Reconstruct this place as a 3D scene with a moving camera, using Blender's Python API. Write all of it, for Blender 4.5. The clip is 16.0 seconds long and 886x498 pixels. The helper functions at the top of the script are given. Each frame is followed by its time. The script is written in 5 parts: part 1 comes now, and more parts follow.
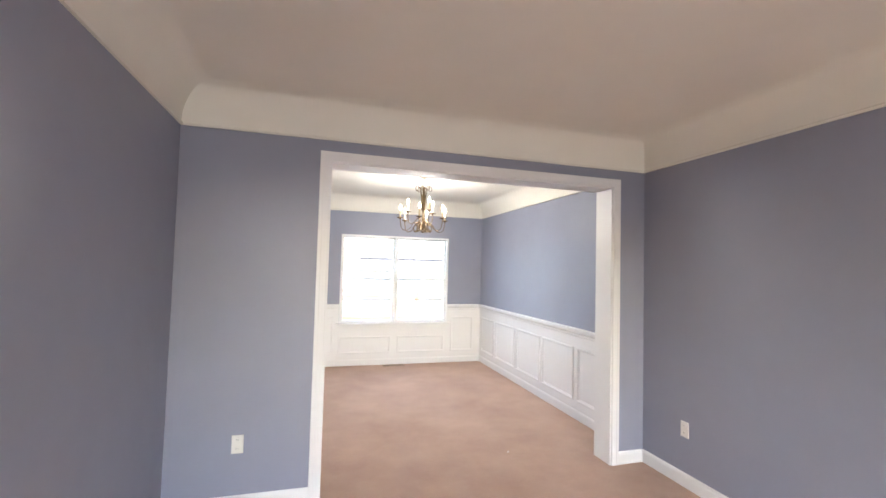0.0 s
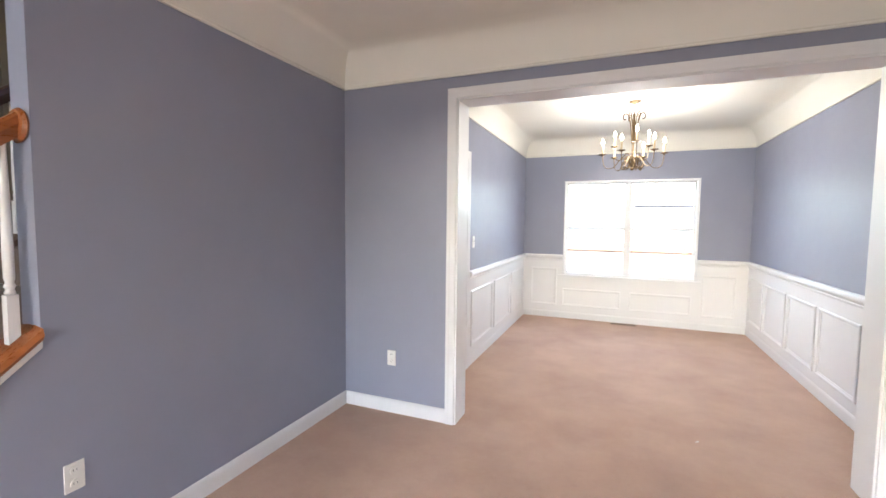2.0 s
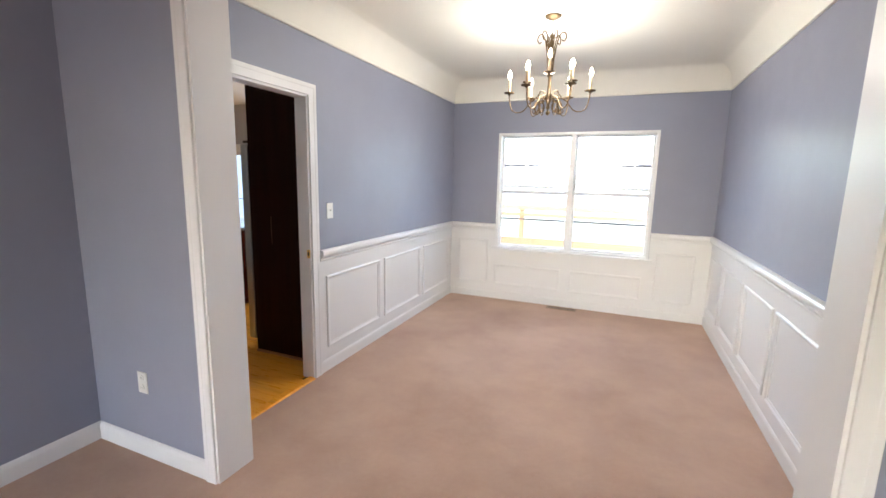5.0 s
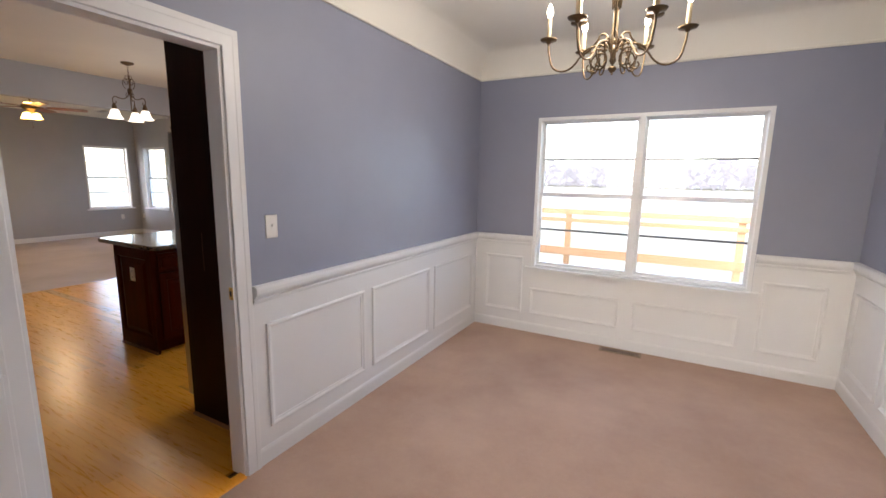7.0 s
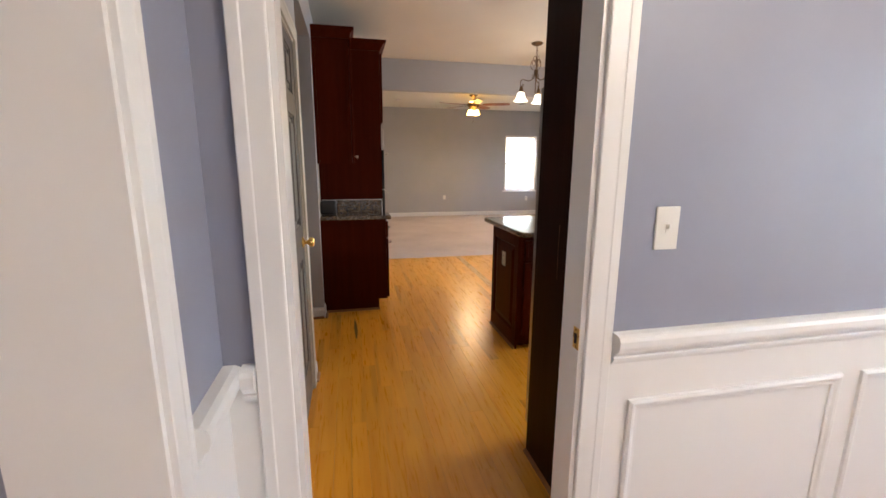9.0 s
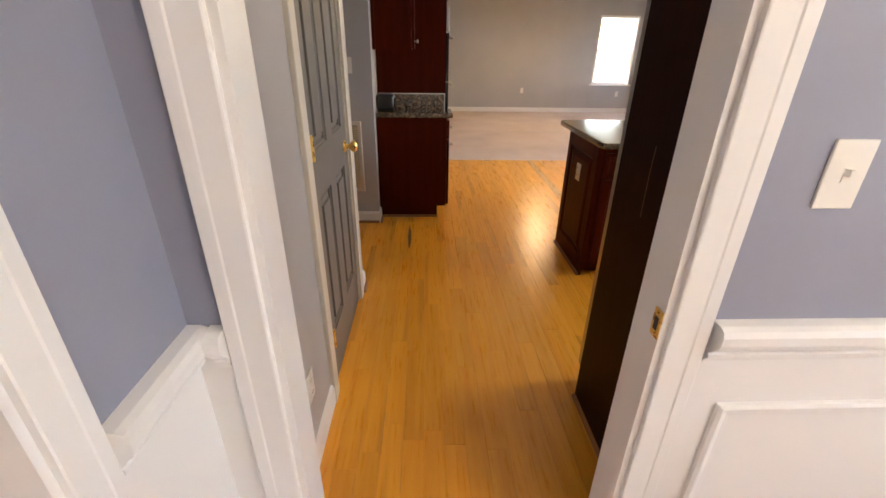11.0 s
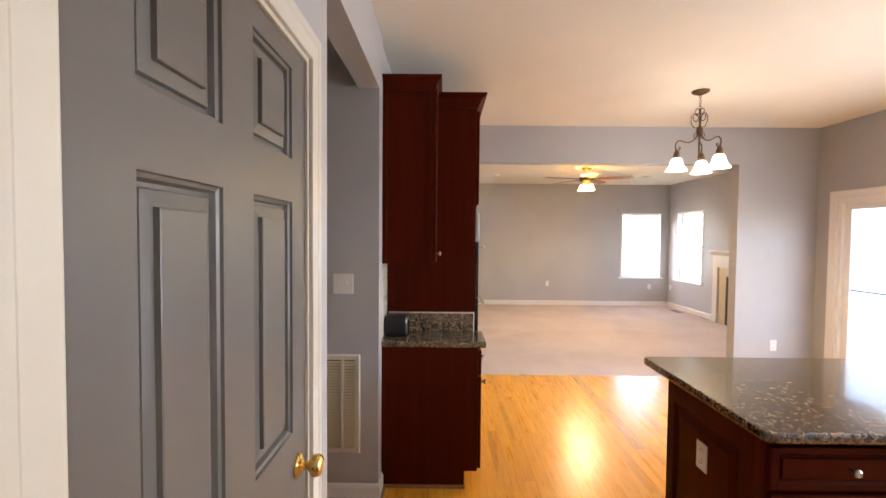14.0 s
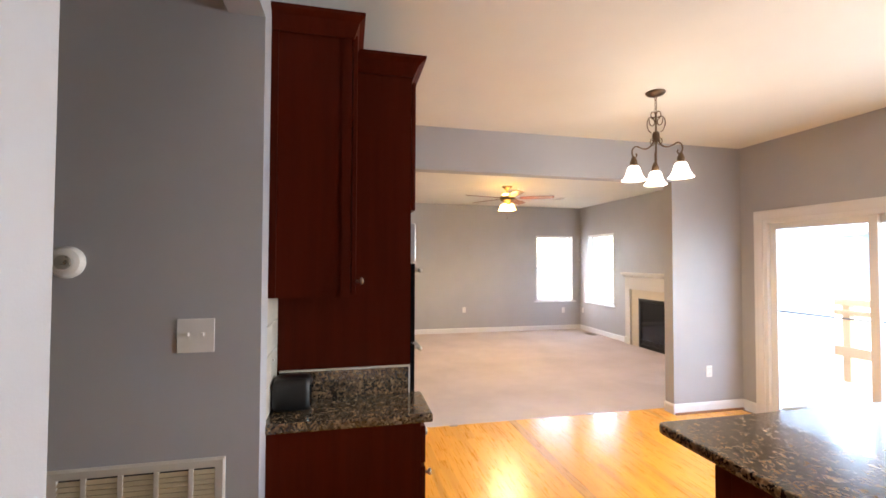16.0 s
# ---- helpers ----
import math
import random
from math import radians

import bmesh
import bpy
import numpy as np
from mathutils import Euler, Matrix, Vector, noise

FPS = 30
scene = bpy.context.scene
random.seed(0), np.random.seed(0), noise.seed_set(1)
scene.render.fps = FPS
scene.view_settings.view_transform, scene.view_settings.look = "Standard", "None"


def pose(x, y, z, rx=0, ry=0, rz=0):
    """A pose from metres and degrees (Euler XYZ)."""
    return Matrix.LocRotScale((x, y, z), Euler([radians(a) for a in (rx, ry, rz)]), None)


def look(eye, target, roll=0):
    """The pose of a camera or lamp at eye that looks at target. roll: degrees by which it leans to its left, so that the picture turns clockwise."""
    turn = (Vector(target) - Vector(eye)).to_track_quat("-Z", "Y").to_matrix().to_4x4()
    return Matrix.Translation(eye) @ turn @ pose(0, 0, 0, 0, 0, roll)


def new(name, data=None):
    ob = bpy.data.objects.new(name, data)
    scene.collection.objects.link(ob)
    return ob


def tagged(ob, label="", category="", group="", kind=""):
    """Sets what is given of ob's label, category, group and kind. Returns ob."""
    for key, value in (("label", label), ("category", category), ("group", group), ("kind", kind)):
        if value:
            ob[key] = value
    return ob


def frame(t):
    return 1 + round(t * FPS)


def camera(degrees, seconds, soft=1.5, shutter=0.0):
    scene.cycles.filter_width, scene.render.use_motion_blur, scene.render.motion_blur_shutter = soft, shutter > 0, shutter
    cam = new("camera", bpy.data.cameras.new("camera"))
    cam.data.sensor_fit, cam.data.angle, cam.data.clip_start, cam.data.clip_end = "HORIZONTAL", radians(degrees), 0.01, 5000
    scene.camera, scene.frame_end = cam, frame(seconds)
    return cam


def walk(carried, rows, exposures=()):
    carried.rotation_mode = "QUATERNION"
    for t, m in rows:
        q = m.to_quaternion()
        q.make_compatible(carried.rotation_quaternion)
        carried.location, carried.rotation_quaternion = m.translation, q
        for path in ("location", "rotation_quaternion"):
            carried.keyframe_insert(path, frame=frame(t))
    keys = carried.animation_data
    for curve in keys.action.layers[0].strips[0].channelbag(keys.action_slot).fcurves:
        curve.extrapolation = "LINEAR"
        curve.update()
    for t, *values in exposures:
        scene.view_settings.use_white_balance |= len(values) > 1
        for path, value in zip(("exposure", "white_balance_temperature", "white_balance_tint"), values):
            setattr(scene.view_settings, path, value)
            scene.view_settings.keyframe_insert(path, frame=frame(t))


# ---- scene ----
cam = camera(92.3, 16.0, soft=1.6)
PATH = [
    (0, (-0.869, -0.386, 1.577), (-0.308, 1.532, 1.663), 1.5),
    (0.5, (-0.617, -0.367, 1.574), (-0.452, 1.624, 1.671), 1.6),
    (1, (-0.358, -0.317, 1.52), (-0.549, 1.67, 1.643), 1.6),
    (1.5, (-0.063, -0.221, 1.493), (-0.553, 1.718, 1.535), 1.4),
    (2, (0.226, -0.148, 1.453), (-0.531, 1.698, 1.321), 0.6),
    (2.5, (0.463, 0.006, 1.43), (-0.545, 1.717, 1.193), 0.3),
    (3, (0.664, 0.242, 1.435), (-0.458, 1.875, 1.162), 0.3),
    (3.5, (0.883, 0.44, 1.464), (-0.226, 2.076, 1.157), 0.6),
    (4, (0.97, 0.657, 1.471), (-0.012, 2.37, 1.154), 0.9),
    (4.5, (0.957, 0.961, 1.495), (0.129, 2.753, 1.175), 1.2),
    (4.7, (0.931, 1.094, 1.495), (0.176, 2.918, 1.172), 1.3),
    (6.8, (0.725, 2.389, 1.491), (-0.024, 4.215, 1.17), 1.1),
    (7, (0.654, 2.477, 1.498), (-0.286, 4.211, 1.17), 1.0),
    (7.5, (0.412, 2.665, 1.481), (-0.977, 4.063, 1.141), 0.4),
    (8, (0.216, 2.872, 1.464), (-1.427, 3.959, 1.12), 0.3),
    (8.5, (0.066, 3.049, 1.459), (-1.765, 3.774, 1.11), 0.4),
    (9, (-0.15, 3.114, 1.415), (-2.064, 3.532, 1.013), 0.3),
    (9.2, (-0.233, 3.127, 1.388), (-2.134, 3.487, 0.88), 0.6),
    (11.3, (-0.569, 3.258, 1.447), (-2.371, 3.335, 0.583), 0.9),
    (11.5, (-0.663, 3.238, 1.467), (-2.521, 3.307, 0.732), 0.8),
    (12, (-0.839, 3.256, 1.484), (-2.767, 3.304, 0.954), 0.7),
    (12.5, (-1.025, 3.33, 1.513), (-2.98, 3.358, 1.093), 0.7),
    (13, (-1.19, 3.328, 1.53), (-3.166, 3.339, 1.222), 0.6),
    (13.5, (-1.384, 3.25, 1.564), (-3.377, 3.251, 1.4), 0.5),
    (14, (-1.555, 3.223, 1.571), (-3.553, 3.215, 1.505), 0.5),
    (14.5, (-1.776, 3.253, 1.571), (-3.776, 3.241, 1.558), 0.5),
    (15, (-1.99, 3.22, 1.551), (-3.99, 3.205, 1.565), 0.6),
    (15.5, (-2.191, 3.128, 1.565), (-4.188, 3.217, 1.605), 0.6),
    (16, (-2.415, 3.139, 1.54), (-4.366, 3.573, 1.594), 0.2),
]
EXPOSURES = [(0.0, 4.36, 6300, 9), (1.0, 4.48, 6250, 9), (2.5, 4.42, 6250, 9), (3.6, 4.41, 6300, 9), (4.5, 4.18, 6350, 9), (6.0, 4.06, 6450, 11), (7.0, 3.63, 6600, 14), (7.5, 3.73, 6600, 14), (8.0, 4.14, 6650, 13), (8.5, 4.4, 6850, 13), (9.0, 4.32, 7050, 14), (11.5, 4.65, 7700, 16), (12.0, 5.15, 7900, 18), (12.5, 5.4, 7900, 19), (13.1, 5.43, 7600, 18), (13.5, 5.38, 7300, 17), (14.0, 5.0, 7000, 15), (14.5, 5.05, 6900, 13), (15.3, 5.08, 6950, 14), (16.0, 5.03, 6700, 13)]
walk(cam, [(t, look(*p)) for t, *p in PATH], EXPOSURES)
SKY = 0.15

# ---- world and light ----
world = bpy.data.worlds.new("world")
scene.world = world
world.use_nodes = True
wn = world.node_tree.nodes
sky = wn.new("ShaderNodeTexSky")
sky.sky_type = "NISHITA"
sky.sun_disc = False
sky.sun_elevation = radians(38)
sky.sun_rotation = radians(200)
sky.air_density = 1.0
sky.dust_density = 1.5
sky.ozone_density = 1.0
wn["Background"].inputs["Strength"].default_value = SKY
world.node_tree.links.new(sky.outputs[0], wn["Background"].inputs["Color"])

sun = bpy.data.lights.new("sun", "SUN")
sun.energy = 0.3
sun.angle = radians(12)
sun.color = (1.0, 0.96, 0.9)
sun_ob = new("sun", sun)
sun_ob.matrix_world = look((4, -14, 12), (0, 0, 0))


def lamp(name, place, watts, colour, size):
    light = bpy.data.lights.new(name, "POINT")
    light.energy, light.color, light.shadow_soft_size = watts, colour, size
    ob = new(name, light)
    ob.location = place
    return ob


lamp("dining_chandelier_light", (0.34, 4.65, 2.27), 4.0, (1.0, 0.95, 0.88), 0.28)
lamp("kitchen_chandelier_light", (-5.01, 5.26, 1.95), 0.3, (1.0, 0.86, 0.68), 0.10)
def downlight(name, place, watts, colour, size):
    """The light that leaves open-bottomed shades."""
    light = bpy.data.lights.new(name, "SPOT")
    light.energy, light.color, light.shadow_soft_size = watts, colour, size
    light.spot_size, light.spot_blend = radians(172), 0.5
    ob = new(name, light)
    ob.location = place
    return ob


downlight("kitchen_chandelier_downlight", (-5.01, 5.26, 2.06), 2.6, (1.0, 0.80, 0.52), 0.22)
downlight("fan_downlight", (-8.89, 5.64, 2.30), 3.6, (1.0, 0.76, 0.46), 0.16)
lamp("fan_light_lamp", (-8.89, 5.64, 2.30), 1.3, (1.0, 0.70, 0.36), 0.10)
lamp("fan_uplight_lamp", (-8.89, 5.64, 2.61), 0.7, (1.0, 0.62, 0.26), 0.04)

# area lamp added in the unseen front window, for daylight off the sunlit ground
front = bpy.data.lights.new("front_window_fill", "AREA")
front.shape, front.size, front.size_y = "RECTANGLE", 2.26, 1.60
front.energy, front.color = 3.0, (1.0, 0.95, 0.88)
# tilted up to brighten the ceiling
new("front_window_fill", front).matrix_world = look((-0.30, -4.46, 1.38), (0.1, 2.6, 2.5))

# area lamp added in an unseen kitchen window to brighten the kitchen
day = bpy.data.lights.new("kitchen_fill_daylight", "AREA")
day.shape, day.size, day.size_y = "RECTANGLE", 1.34, 0.95
day.energy, day.color = 3.2, (0.86, 0.93, 1.0)
new("kitchen_fill_daylight", day).matrix_world = look((-2.90, 7.19, 1.59), (-3.30, 3.0, 1.3))

# ---- materials ----


def material(name):
    m = bpy.data.materials.new(name)
    m.use_nodes = True
    nodes, links = m.node_tree.nodes, m.node_tree.links
    return m, nodes, links, nodes["Principled BSDF"]


def ramp(nodes, stops):
    r = nodes.new("ShaderNodeValToRGB")
    e = r.color_ramp.elements
    while len(e) < len(stops):
        e.new(0.5)
    for el, (p, c) in zip(e, stops):
        el.position, el.color = p, (*c, 1)
    return r


def coords(nodes, links, scale=(1, 1, 1)):
    tc = nodes.new("ShaderNodeTexCoord")
    mp = nodes.new("ShaderNodeMapping")
    mp.inputs["Scale"].default_value = scale
    links.new(tc.outputs["Object"], mp.inputs["Vector"])
    return mp


def noise_tex(nodes, links, mp, scale, detail=4.0, rough=0.55):
    n = nodes.new("ShaderNodeTexNoise")
    n.inputs["Scale"].default_value, n.inputs["Detail"].default_value = scale, detail
    n.inputs["Roughness"].default_value = rough
    links.new(mp.outputs[0], n.inputs["Vector"])
    return n


def bump(nodes, links, bsdf, src, strength, dist=0.002):
    b = nodes.new("ShaderNodeBump")
    b.inputs["Strength"].default_value, b.inputs["Distance"].default_value = strength, dist
    links.new(src, b.inputs["Height"])
    links.new(b.outputs[0], bsdf.inputs["Normal"])


def paint(name, colour, rough=0.5, vary=0.06, grain=220.0, relief=0.15, metal=0.0):
    """Painted or plain surface with roller grain and slow stains."""
    m, nodes, links, bsdf = material(name)
    mp = coords(nodes, links)
    slow = noise_tex(nodes, links, mp, 1.3, 5)
    lo = tuple(c * (1 - vary) for c in colour)
    hi = tuple(min(1, c * (1 + vary)) for c in colour)
    r = ramp(nodes, [(0.3, lo), (0.7, hi)])
    links.new(slow.outputs[0], r.inputs[0])
    links.new(r.outputs[0], bsdf.inputs["Base Color"])
    fine = noise_tex(nodes, links, mp, grain, 2)
    bump(nodes, links, bsdf, fine.outputs[0], relief, 0.001)
    rr = nodes.new("ShaderNodeMapRange")
    rr.inputs["To Min"].default_value, rr.inputs["To Max"].default_value = rough * 0.88, min(1, rough * 1.12)
    mid = noise_tex(nodes, links, mp, 9, 3)
    links.new(mid.outputs[0], rr.inputs[0])
    links.new(rr.outputs[0], bsdf.inputs["Roughness"])
    bsdf.inputs["Metallic"].default_value = metal
    return m


def carpet_mat(name, dark, light):
    m, nodes, links, bsdf = material(name)
    mp = coords(nodes, links)
    pile = noise_tex(nodes, links, mp, 260, 3, 0.7)
    patch = noise_tex(nodes, links, mp, 1.5, 6, 0.6)
    tuft = noise_tex(nodes, links, mp, 38, 4, 0.6)
    mix = nodes.new("ShaderNodeMath")
    mix.operation = "MULTIPLY_ADD"
    links.new(patch.outputs[0], mix.inputs[0])
    mix.inputs[1].default_value = 0.86
    half = nodes.new("ShaderNodeMath")
    half.operation = "MULTIPLY"
    half.inputs[1].default_value = 0.14
    links.new(tuft.outputs[0], half.inputs[0])
    links.new(half.outputs[0], mix.inputs[2])
    r = ramp(nodes, [(0.30, dark), (0.64, light)])
    links.new(mix.outputs[0], r.inputs[0])
    links.new(r.outputs[0], bsdf.inputs["Base Color"])
    bsdf.inputs["Roughness"].default_value = 0.95
    bsdf.inputs["Specular IOR Level"].default_value = 0.15
    bsdf.inputs["Sheen Weight"].default_value = 0.15
    add = nodes.new("ShaderNodeMath")
    links.new(pile.outputs[0], add.inputs[0])
    links.new(tuft.outputs[0], add.inputs[1])
    bump(nodes, links, bsdf, add.outputs[0], 0.5, 0.005)
    return m


def wood_mat(name, dark, light, axis, rough=0.35, vary=0.25, scale=1.0, island=False, streak=0.0):
    """Grain runs along the given axis; pieces differ by object or island."""
    m, nodes, links, bsdf = material(name)
    s = [26.0 * scale] * 3
    s["xyz".index(axis)] = 1.6 * scale
    mp = coords(nodes, links, s)
    if island:
        rnd = nodes.new("ShaderNodeNewGeometry").outputs["Random Per Island"]
    else:
        rnd = nodes.new("ShaderNodeObjectInfo").outputs["Random"]
    off = nodes.new("ShaderNodeVectorMath")
    off.operation = "MULTIPLY_ADD"
    links.new(rnd, off.inputs[0])
    off.inputs[1].default_value = (37, 23, 41)
    links.new(mp.outputs[0], off.inputs[2])
    g = noise_tex(nodes, links, off, 1.0, 6, 0.62)
    fine = noise_tex(nodes, links, off, 4.0, 3, 0.6)
    r = ramp(nodes, [(0.28, dark), (0.72, light)])
    links.new(g.outputs[0], r.inputs[0])
    hue = nodes.new("ShaderNodeHueSaturation")
    val = nodes.new("ShaderNodeMapRange")
    val.inputs["To Min"].default_value, val.inputs["To Max"].default_value = 1 - vary, 1 + vary
    links.new(rnd, val.inputs[0])
    links.new(val.outputs[0], hue.inputs["Value"])
    links.new(r.outputs[0], hue.inputs["Color"])
    last = hue.outputs[0]
    if streak:
        # open dark grain lines and mineral streaks
        st = noise_tex(nodes, links, off, 0.55, 2, 0.4)
        sr = ramp(nodes, [(0.60, (1, 1, 1)), (0.70, (1 - streak, 1 - streak * 1.1, 1 - streak * 1.15))])
        links.new(st.outputs[0], sr.inputs[0])
        mul = nodes.new("ShaderNodeMix")
        mul.data_type, mul.blend_type = "RGBA", "MULTIPLY"
        mul.inputs[0].default_value = 1.0
        links.new(last, mul.inputs[6])
        links.new(sr.outputs[0], mul.inputs[7])
        last = mul.outputs[2]
    links.new(last, bsdf.inputs["Base Color"])
    rr = nodes.new("ShaderNodeMapRange")
    rr.inputs["To Min"].default_value, rr.inputs["To Max"].default_value = rough * 0.8, rough * 1.25
    links.new(fine.outputs[0], rr.inputs[0])
    links.new(rr.outputs[0], bsdf.inputs["Roughness"])
    bump(nodes, links, bsdf, fine.outputs[0], 0.12, 0.001)
    return m


def granite_mat():
    m, nodes, links, bsdf = material("granite")
    mp = coords(nodes, links)
    v = nodes.new("ShaderNodeTexVoronoi")
    v.inputs["Scale"].default_value = 125
    warp = noise_tex(nodes, links, mp, 25, 4)
    add = nodes.new("ShaderNodeVectorMath")
    add.operation = "MULTIPLY_ADD"
    links.new(warp.outputs["Color"], add.inputs[0])
    add.inputs[1].default_value = (0.03, 0.03, 0.03)
    links.new(mp.outputs[0], add.inputs[2])
    links.new(add.outputs[0], v.inputs["Vector"])
    cells = ramp(nodes, [(0.0, (0.012, 0.009, 0.008)), (0.34, (0.036, 0.026, 0.019)), (0.46, (0.14, 0.096, 0.060)), (0.62, (0.23, 0.168, 0.110)), (0.80, (0.105, 0.074, 0.050)), (1.0, (0.30, 0.235, 0.165))])
    sep = nodes.new("ShaderNodeSeparateColor")
    links.new(v.outputs["Color"], sep.inputs[0])
    links.new(sep.outputs[0], cells.inputs[0])
    big = noise_tex(nodes, links, mp, 26, 4)
    br = ramp(nodes, [(0.34, (0.46, 0.42, 0.39)), (0.50, (0.92, 0.85, 0.76)), (0.68, (1.50, 1.36, 1.08))])
    links.new(big.outputs[0], br.inputs[0])
    mul = nodes.new("ShaderNodeMix")
    mul.data_type, mul.blend_type = "RGBA", "MULTIPLY"
    mul.inputs[0].default_value = 1.0
    links.new(cells.outputs[0], mul.inputs[6])
    links.new(br.outputs[0], mul.inputs[7])
    links.new(mul.outputs[2], bsdf.inputs["Base Color"])
    bsdf.inputs["Roughness"].default_value = 0.2
    bsdf.inputs["Coat Weight"].default_value, bsdf.inputs["Coat IOR"].default_value = 0.7, 1.75
    bsdf.inputs["Coat Roughness"].default_value = 0.07
    return m


def glow_mat(name, colour, strength):
    m, nodes, links, bsdf = material(name)
    bsdf.inputs["Base Color"].default_value = (0.9, 0.87, 0.8, 1)
    bsdf.inputs["Roughness"].default_value = 0.35
    bsdf.inputs["Emission Color"].default_value = (*colour, 1)
    bsdf.inputs["Emission Strength"].default_value = strength
    return m


def glass_mat():
    m, nodes, links, bsdf = material("window_glass")
    bsdf.inputs["Base Color"].default_value = (1, 1, 1, 1)
    bsdf.inputs["Roughness"].default_value = 0.0
    bsdf.inputs["IOR"].default_value = 1.45
    bsdf.inputs["Transmission Weight"].default_value = 1.0
    return m


def metal_mat(name, colour, rough, scratch=0.0):
    m, nodes, links, bsdf = material(name)
    mp = coords(nodes, links, (1, 1, 40) if scratch else (1, 1, 1))
    n = noise_tex(nodes, links, mp, 30, 3)
    rr = nodes.new("ShaderNodeMapRange")
    rr.inputs["To Min"].default_value, rr.inputs["To Max"].default_value = rough * 0.7, rough * 1.3
    links.new(n.outputs[0], rr.inputs[0])
    links.new(rr.outputs[0], bsdf.inputs["Roughness"])
    r = ramp(nodes, [(0.3, tuple(c * 0.85 for c in colour)), (0.7, colour)])
    links.new(n.outputs[0], r.inputs[0])
    links.new(r.outputs[0], bsdf.inputs["Base Color"])
    bsdf.inputs["Metallic"].default_value = 1.0
    return m


M_WALL = paint("blue_grey_wall_paint", (0.270, 0.284, 0.362), 0.46, 0.05, 240, 0.2)
M_WALL_K = paint("grey_wall_paint", (0.42, 0.42, 0.435), 0.5, 0.05, 240, 0.2)
M_CEIL = paint("ceiling_paint", (0.80, 0.775, 0.70), 0.75, 0.03, 130, 0.35)
M_TRIM = paint("white_trim_paint", (0.77, 0.765, 0.765), 0.36, 0.012, 90, 0.02)
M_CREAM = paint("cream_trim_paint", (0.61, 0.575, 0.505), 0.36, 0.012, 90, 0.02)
M_DOOR = paint("grey_door_paint", (0.118, 0.111, 0.105), 0.40, 0.05, 120, 0.08)
M_CARPET = carpet_mat("beige_carpet", (0.44, 0.285, 0.212), (0.585, 0.398, 0.303))
M_CARPET_F = carpet_mat("pale_carpet", (0.50, 0.40, 0.35), (0.62, 0.51, 0.455))
M_STAIR = carpet_mat("brown_stair_carpet", (0.085, 0.058, 0.042), (0.13, 0.092, 0.068))
M_PLANK = wood_mat("honey_plank", (0.77, 0.297, 0.022), (0.89, 0.408, 0.046), "x", 0.28, 0.07, 0.8, False, 0.2)
M_PLANK_J = wood_mat("honey_plank_far", (0.77, 0.297, 0.022), (0.89, 0.408, 0.046), "x", 0.28, 0.07, 0.8, True, 0.2)
for m_ in (M_PLANK, M_PLANK_J):
    coat = m_.node_tree.nodes["Principled BSDF"].inputs
    coat["Coat Weight"].default_value, coat["Coat Roughness"].default_value = 0.3, 0.22
M_PLANK_D = wood_mat("darker_plank", (0.46, 0.215, 0.045), (0.61, 0.31, 0.075), "x", 0.28, 0.07, 0.8, False, 0.4)
M_KNOT = paint("dark_knot_wood", (0.10, 0.045, 0.015), 0.35, 0.3, 60)
M_SCRATCH = paint("pale_bare_wood", (0.15, 0.072, 0.045), 0.6)
M_SUB = paint("dark_subfloor", (0.14, 0.075, 0.03), 0.8)
M_CAB = wood_mat("mahogany_cabinet", (0.052, 0.0062, 0.0022), (0.076, 0.0094, 0.0034), "z", 0.36, 0.10, 0.8)
M_CAB.node_tree.nodes["Principled BSDF"].inputs["Specular IOR Level"].default_value = 0.05
# darker than M_CAB, for the refrigerator panel beside the doorway only
M_PANEL = wood_mat("darker_mahogany_panel", (0.015, 0.0028, 0.0013), (0.023, 0.0044, 0.0020), "z", 0.42, 0.08, 0.8)
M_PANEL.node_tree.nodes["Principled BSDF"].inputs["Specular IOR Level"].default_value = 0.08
M_SHOE = wood_mat("reddish_floor_trim", (0.20, 0.08, 0.03), (0.32, 0.14, 0.05), "x", 0.35, 0.1)
# one dark brown tone for the foyer walls and ceiling
M_FOYER = paint("dark_taupe_foyer", (0.115, 0.088, 0.062), 0.6, 0.06)
M_RAIL_D = wood_mat("dark_walnut_rail", (0.035, 0.014, 0.008), (0.07, 0.028, 0.014), "y", 0.4, 0.1)
M_RAIL = wood_mat("orange_oak_rail", (0.23, 0.07, 0.022), (0.36, 0.125, 0.04), "y", 0.28, 0.1)
M_GRANITE = granite_mat()
M_BRASS = metal_mat("polished_brass", (0.86, 0.58, 0.18), 0.28)
M_ANTIQUE = metal_mat("antique_brass", (0.16, 0.110, 0.062), 0.42)
M_BRONZE = metal_mat("dark_bronze", (0.16, 0.105, 0.065), 0.38)
M_NICKEL = metal_mat("satin_nickel", (0.62, 0.60, 0.56), 0.28)
M_STEEL = metal_mat("stainless_steel", (0.55, 0.55, 0.54), 0.34, 1.0)
M_BLACK = paint("black_plastic", (0.012, 0.012, 0.013), 0.3, 0.1)
M_BLACKGLASS = paint("black_glass", (0.006, 0.006, 0.007), 0.06, 0.0, 50, 0.0)
M_PLATE = paint("white_plate_plastic", (0.78, 0.76, 0.72), 0.3, 0.02)
M_SLOT = paint("dark_slot", (0.03, 0.03, 0.03), 0.6)
M_CANDLE = paint("ivory_candle_sleeve", (0.75, 0.60, 0.38), 0.5)
M_BULB = glow_mat("lit_flame_bulb", (1.0, 0.88, 0.66), 1.6)
M_SHADE = glow_mat("lit_frosted_shade", (1.0, 0.90, 0.72), 0.16)
M_FANSHADE = glow_mat("lit_amber_shade", (1.0, 0.58, 0.15), 0.7)
M_GLASS = glass_mat()
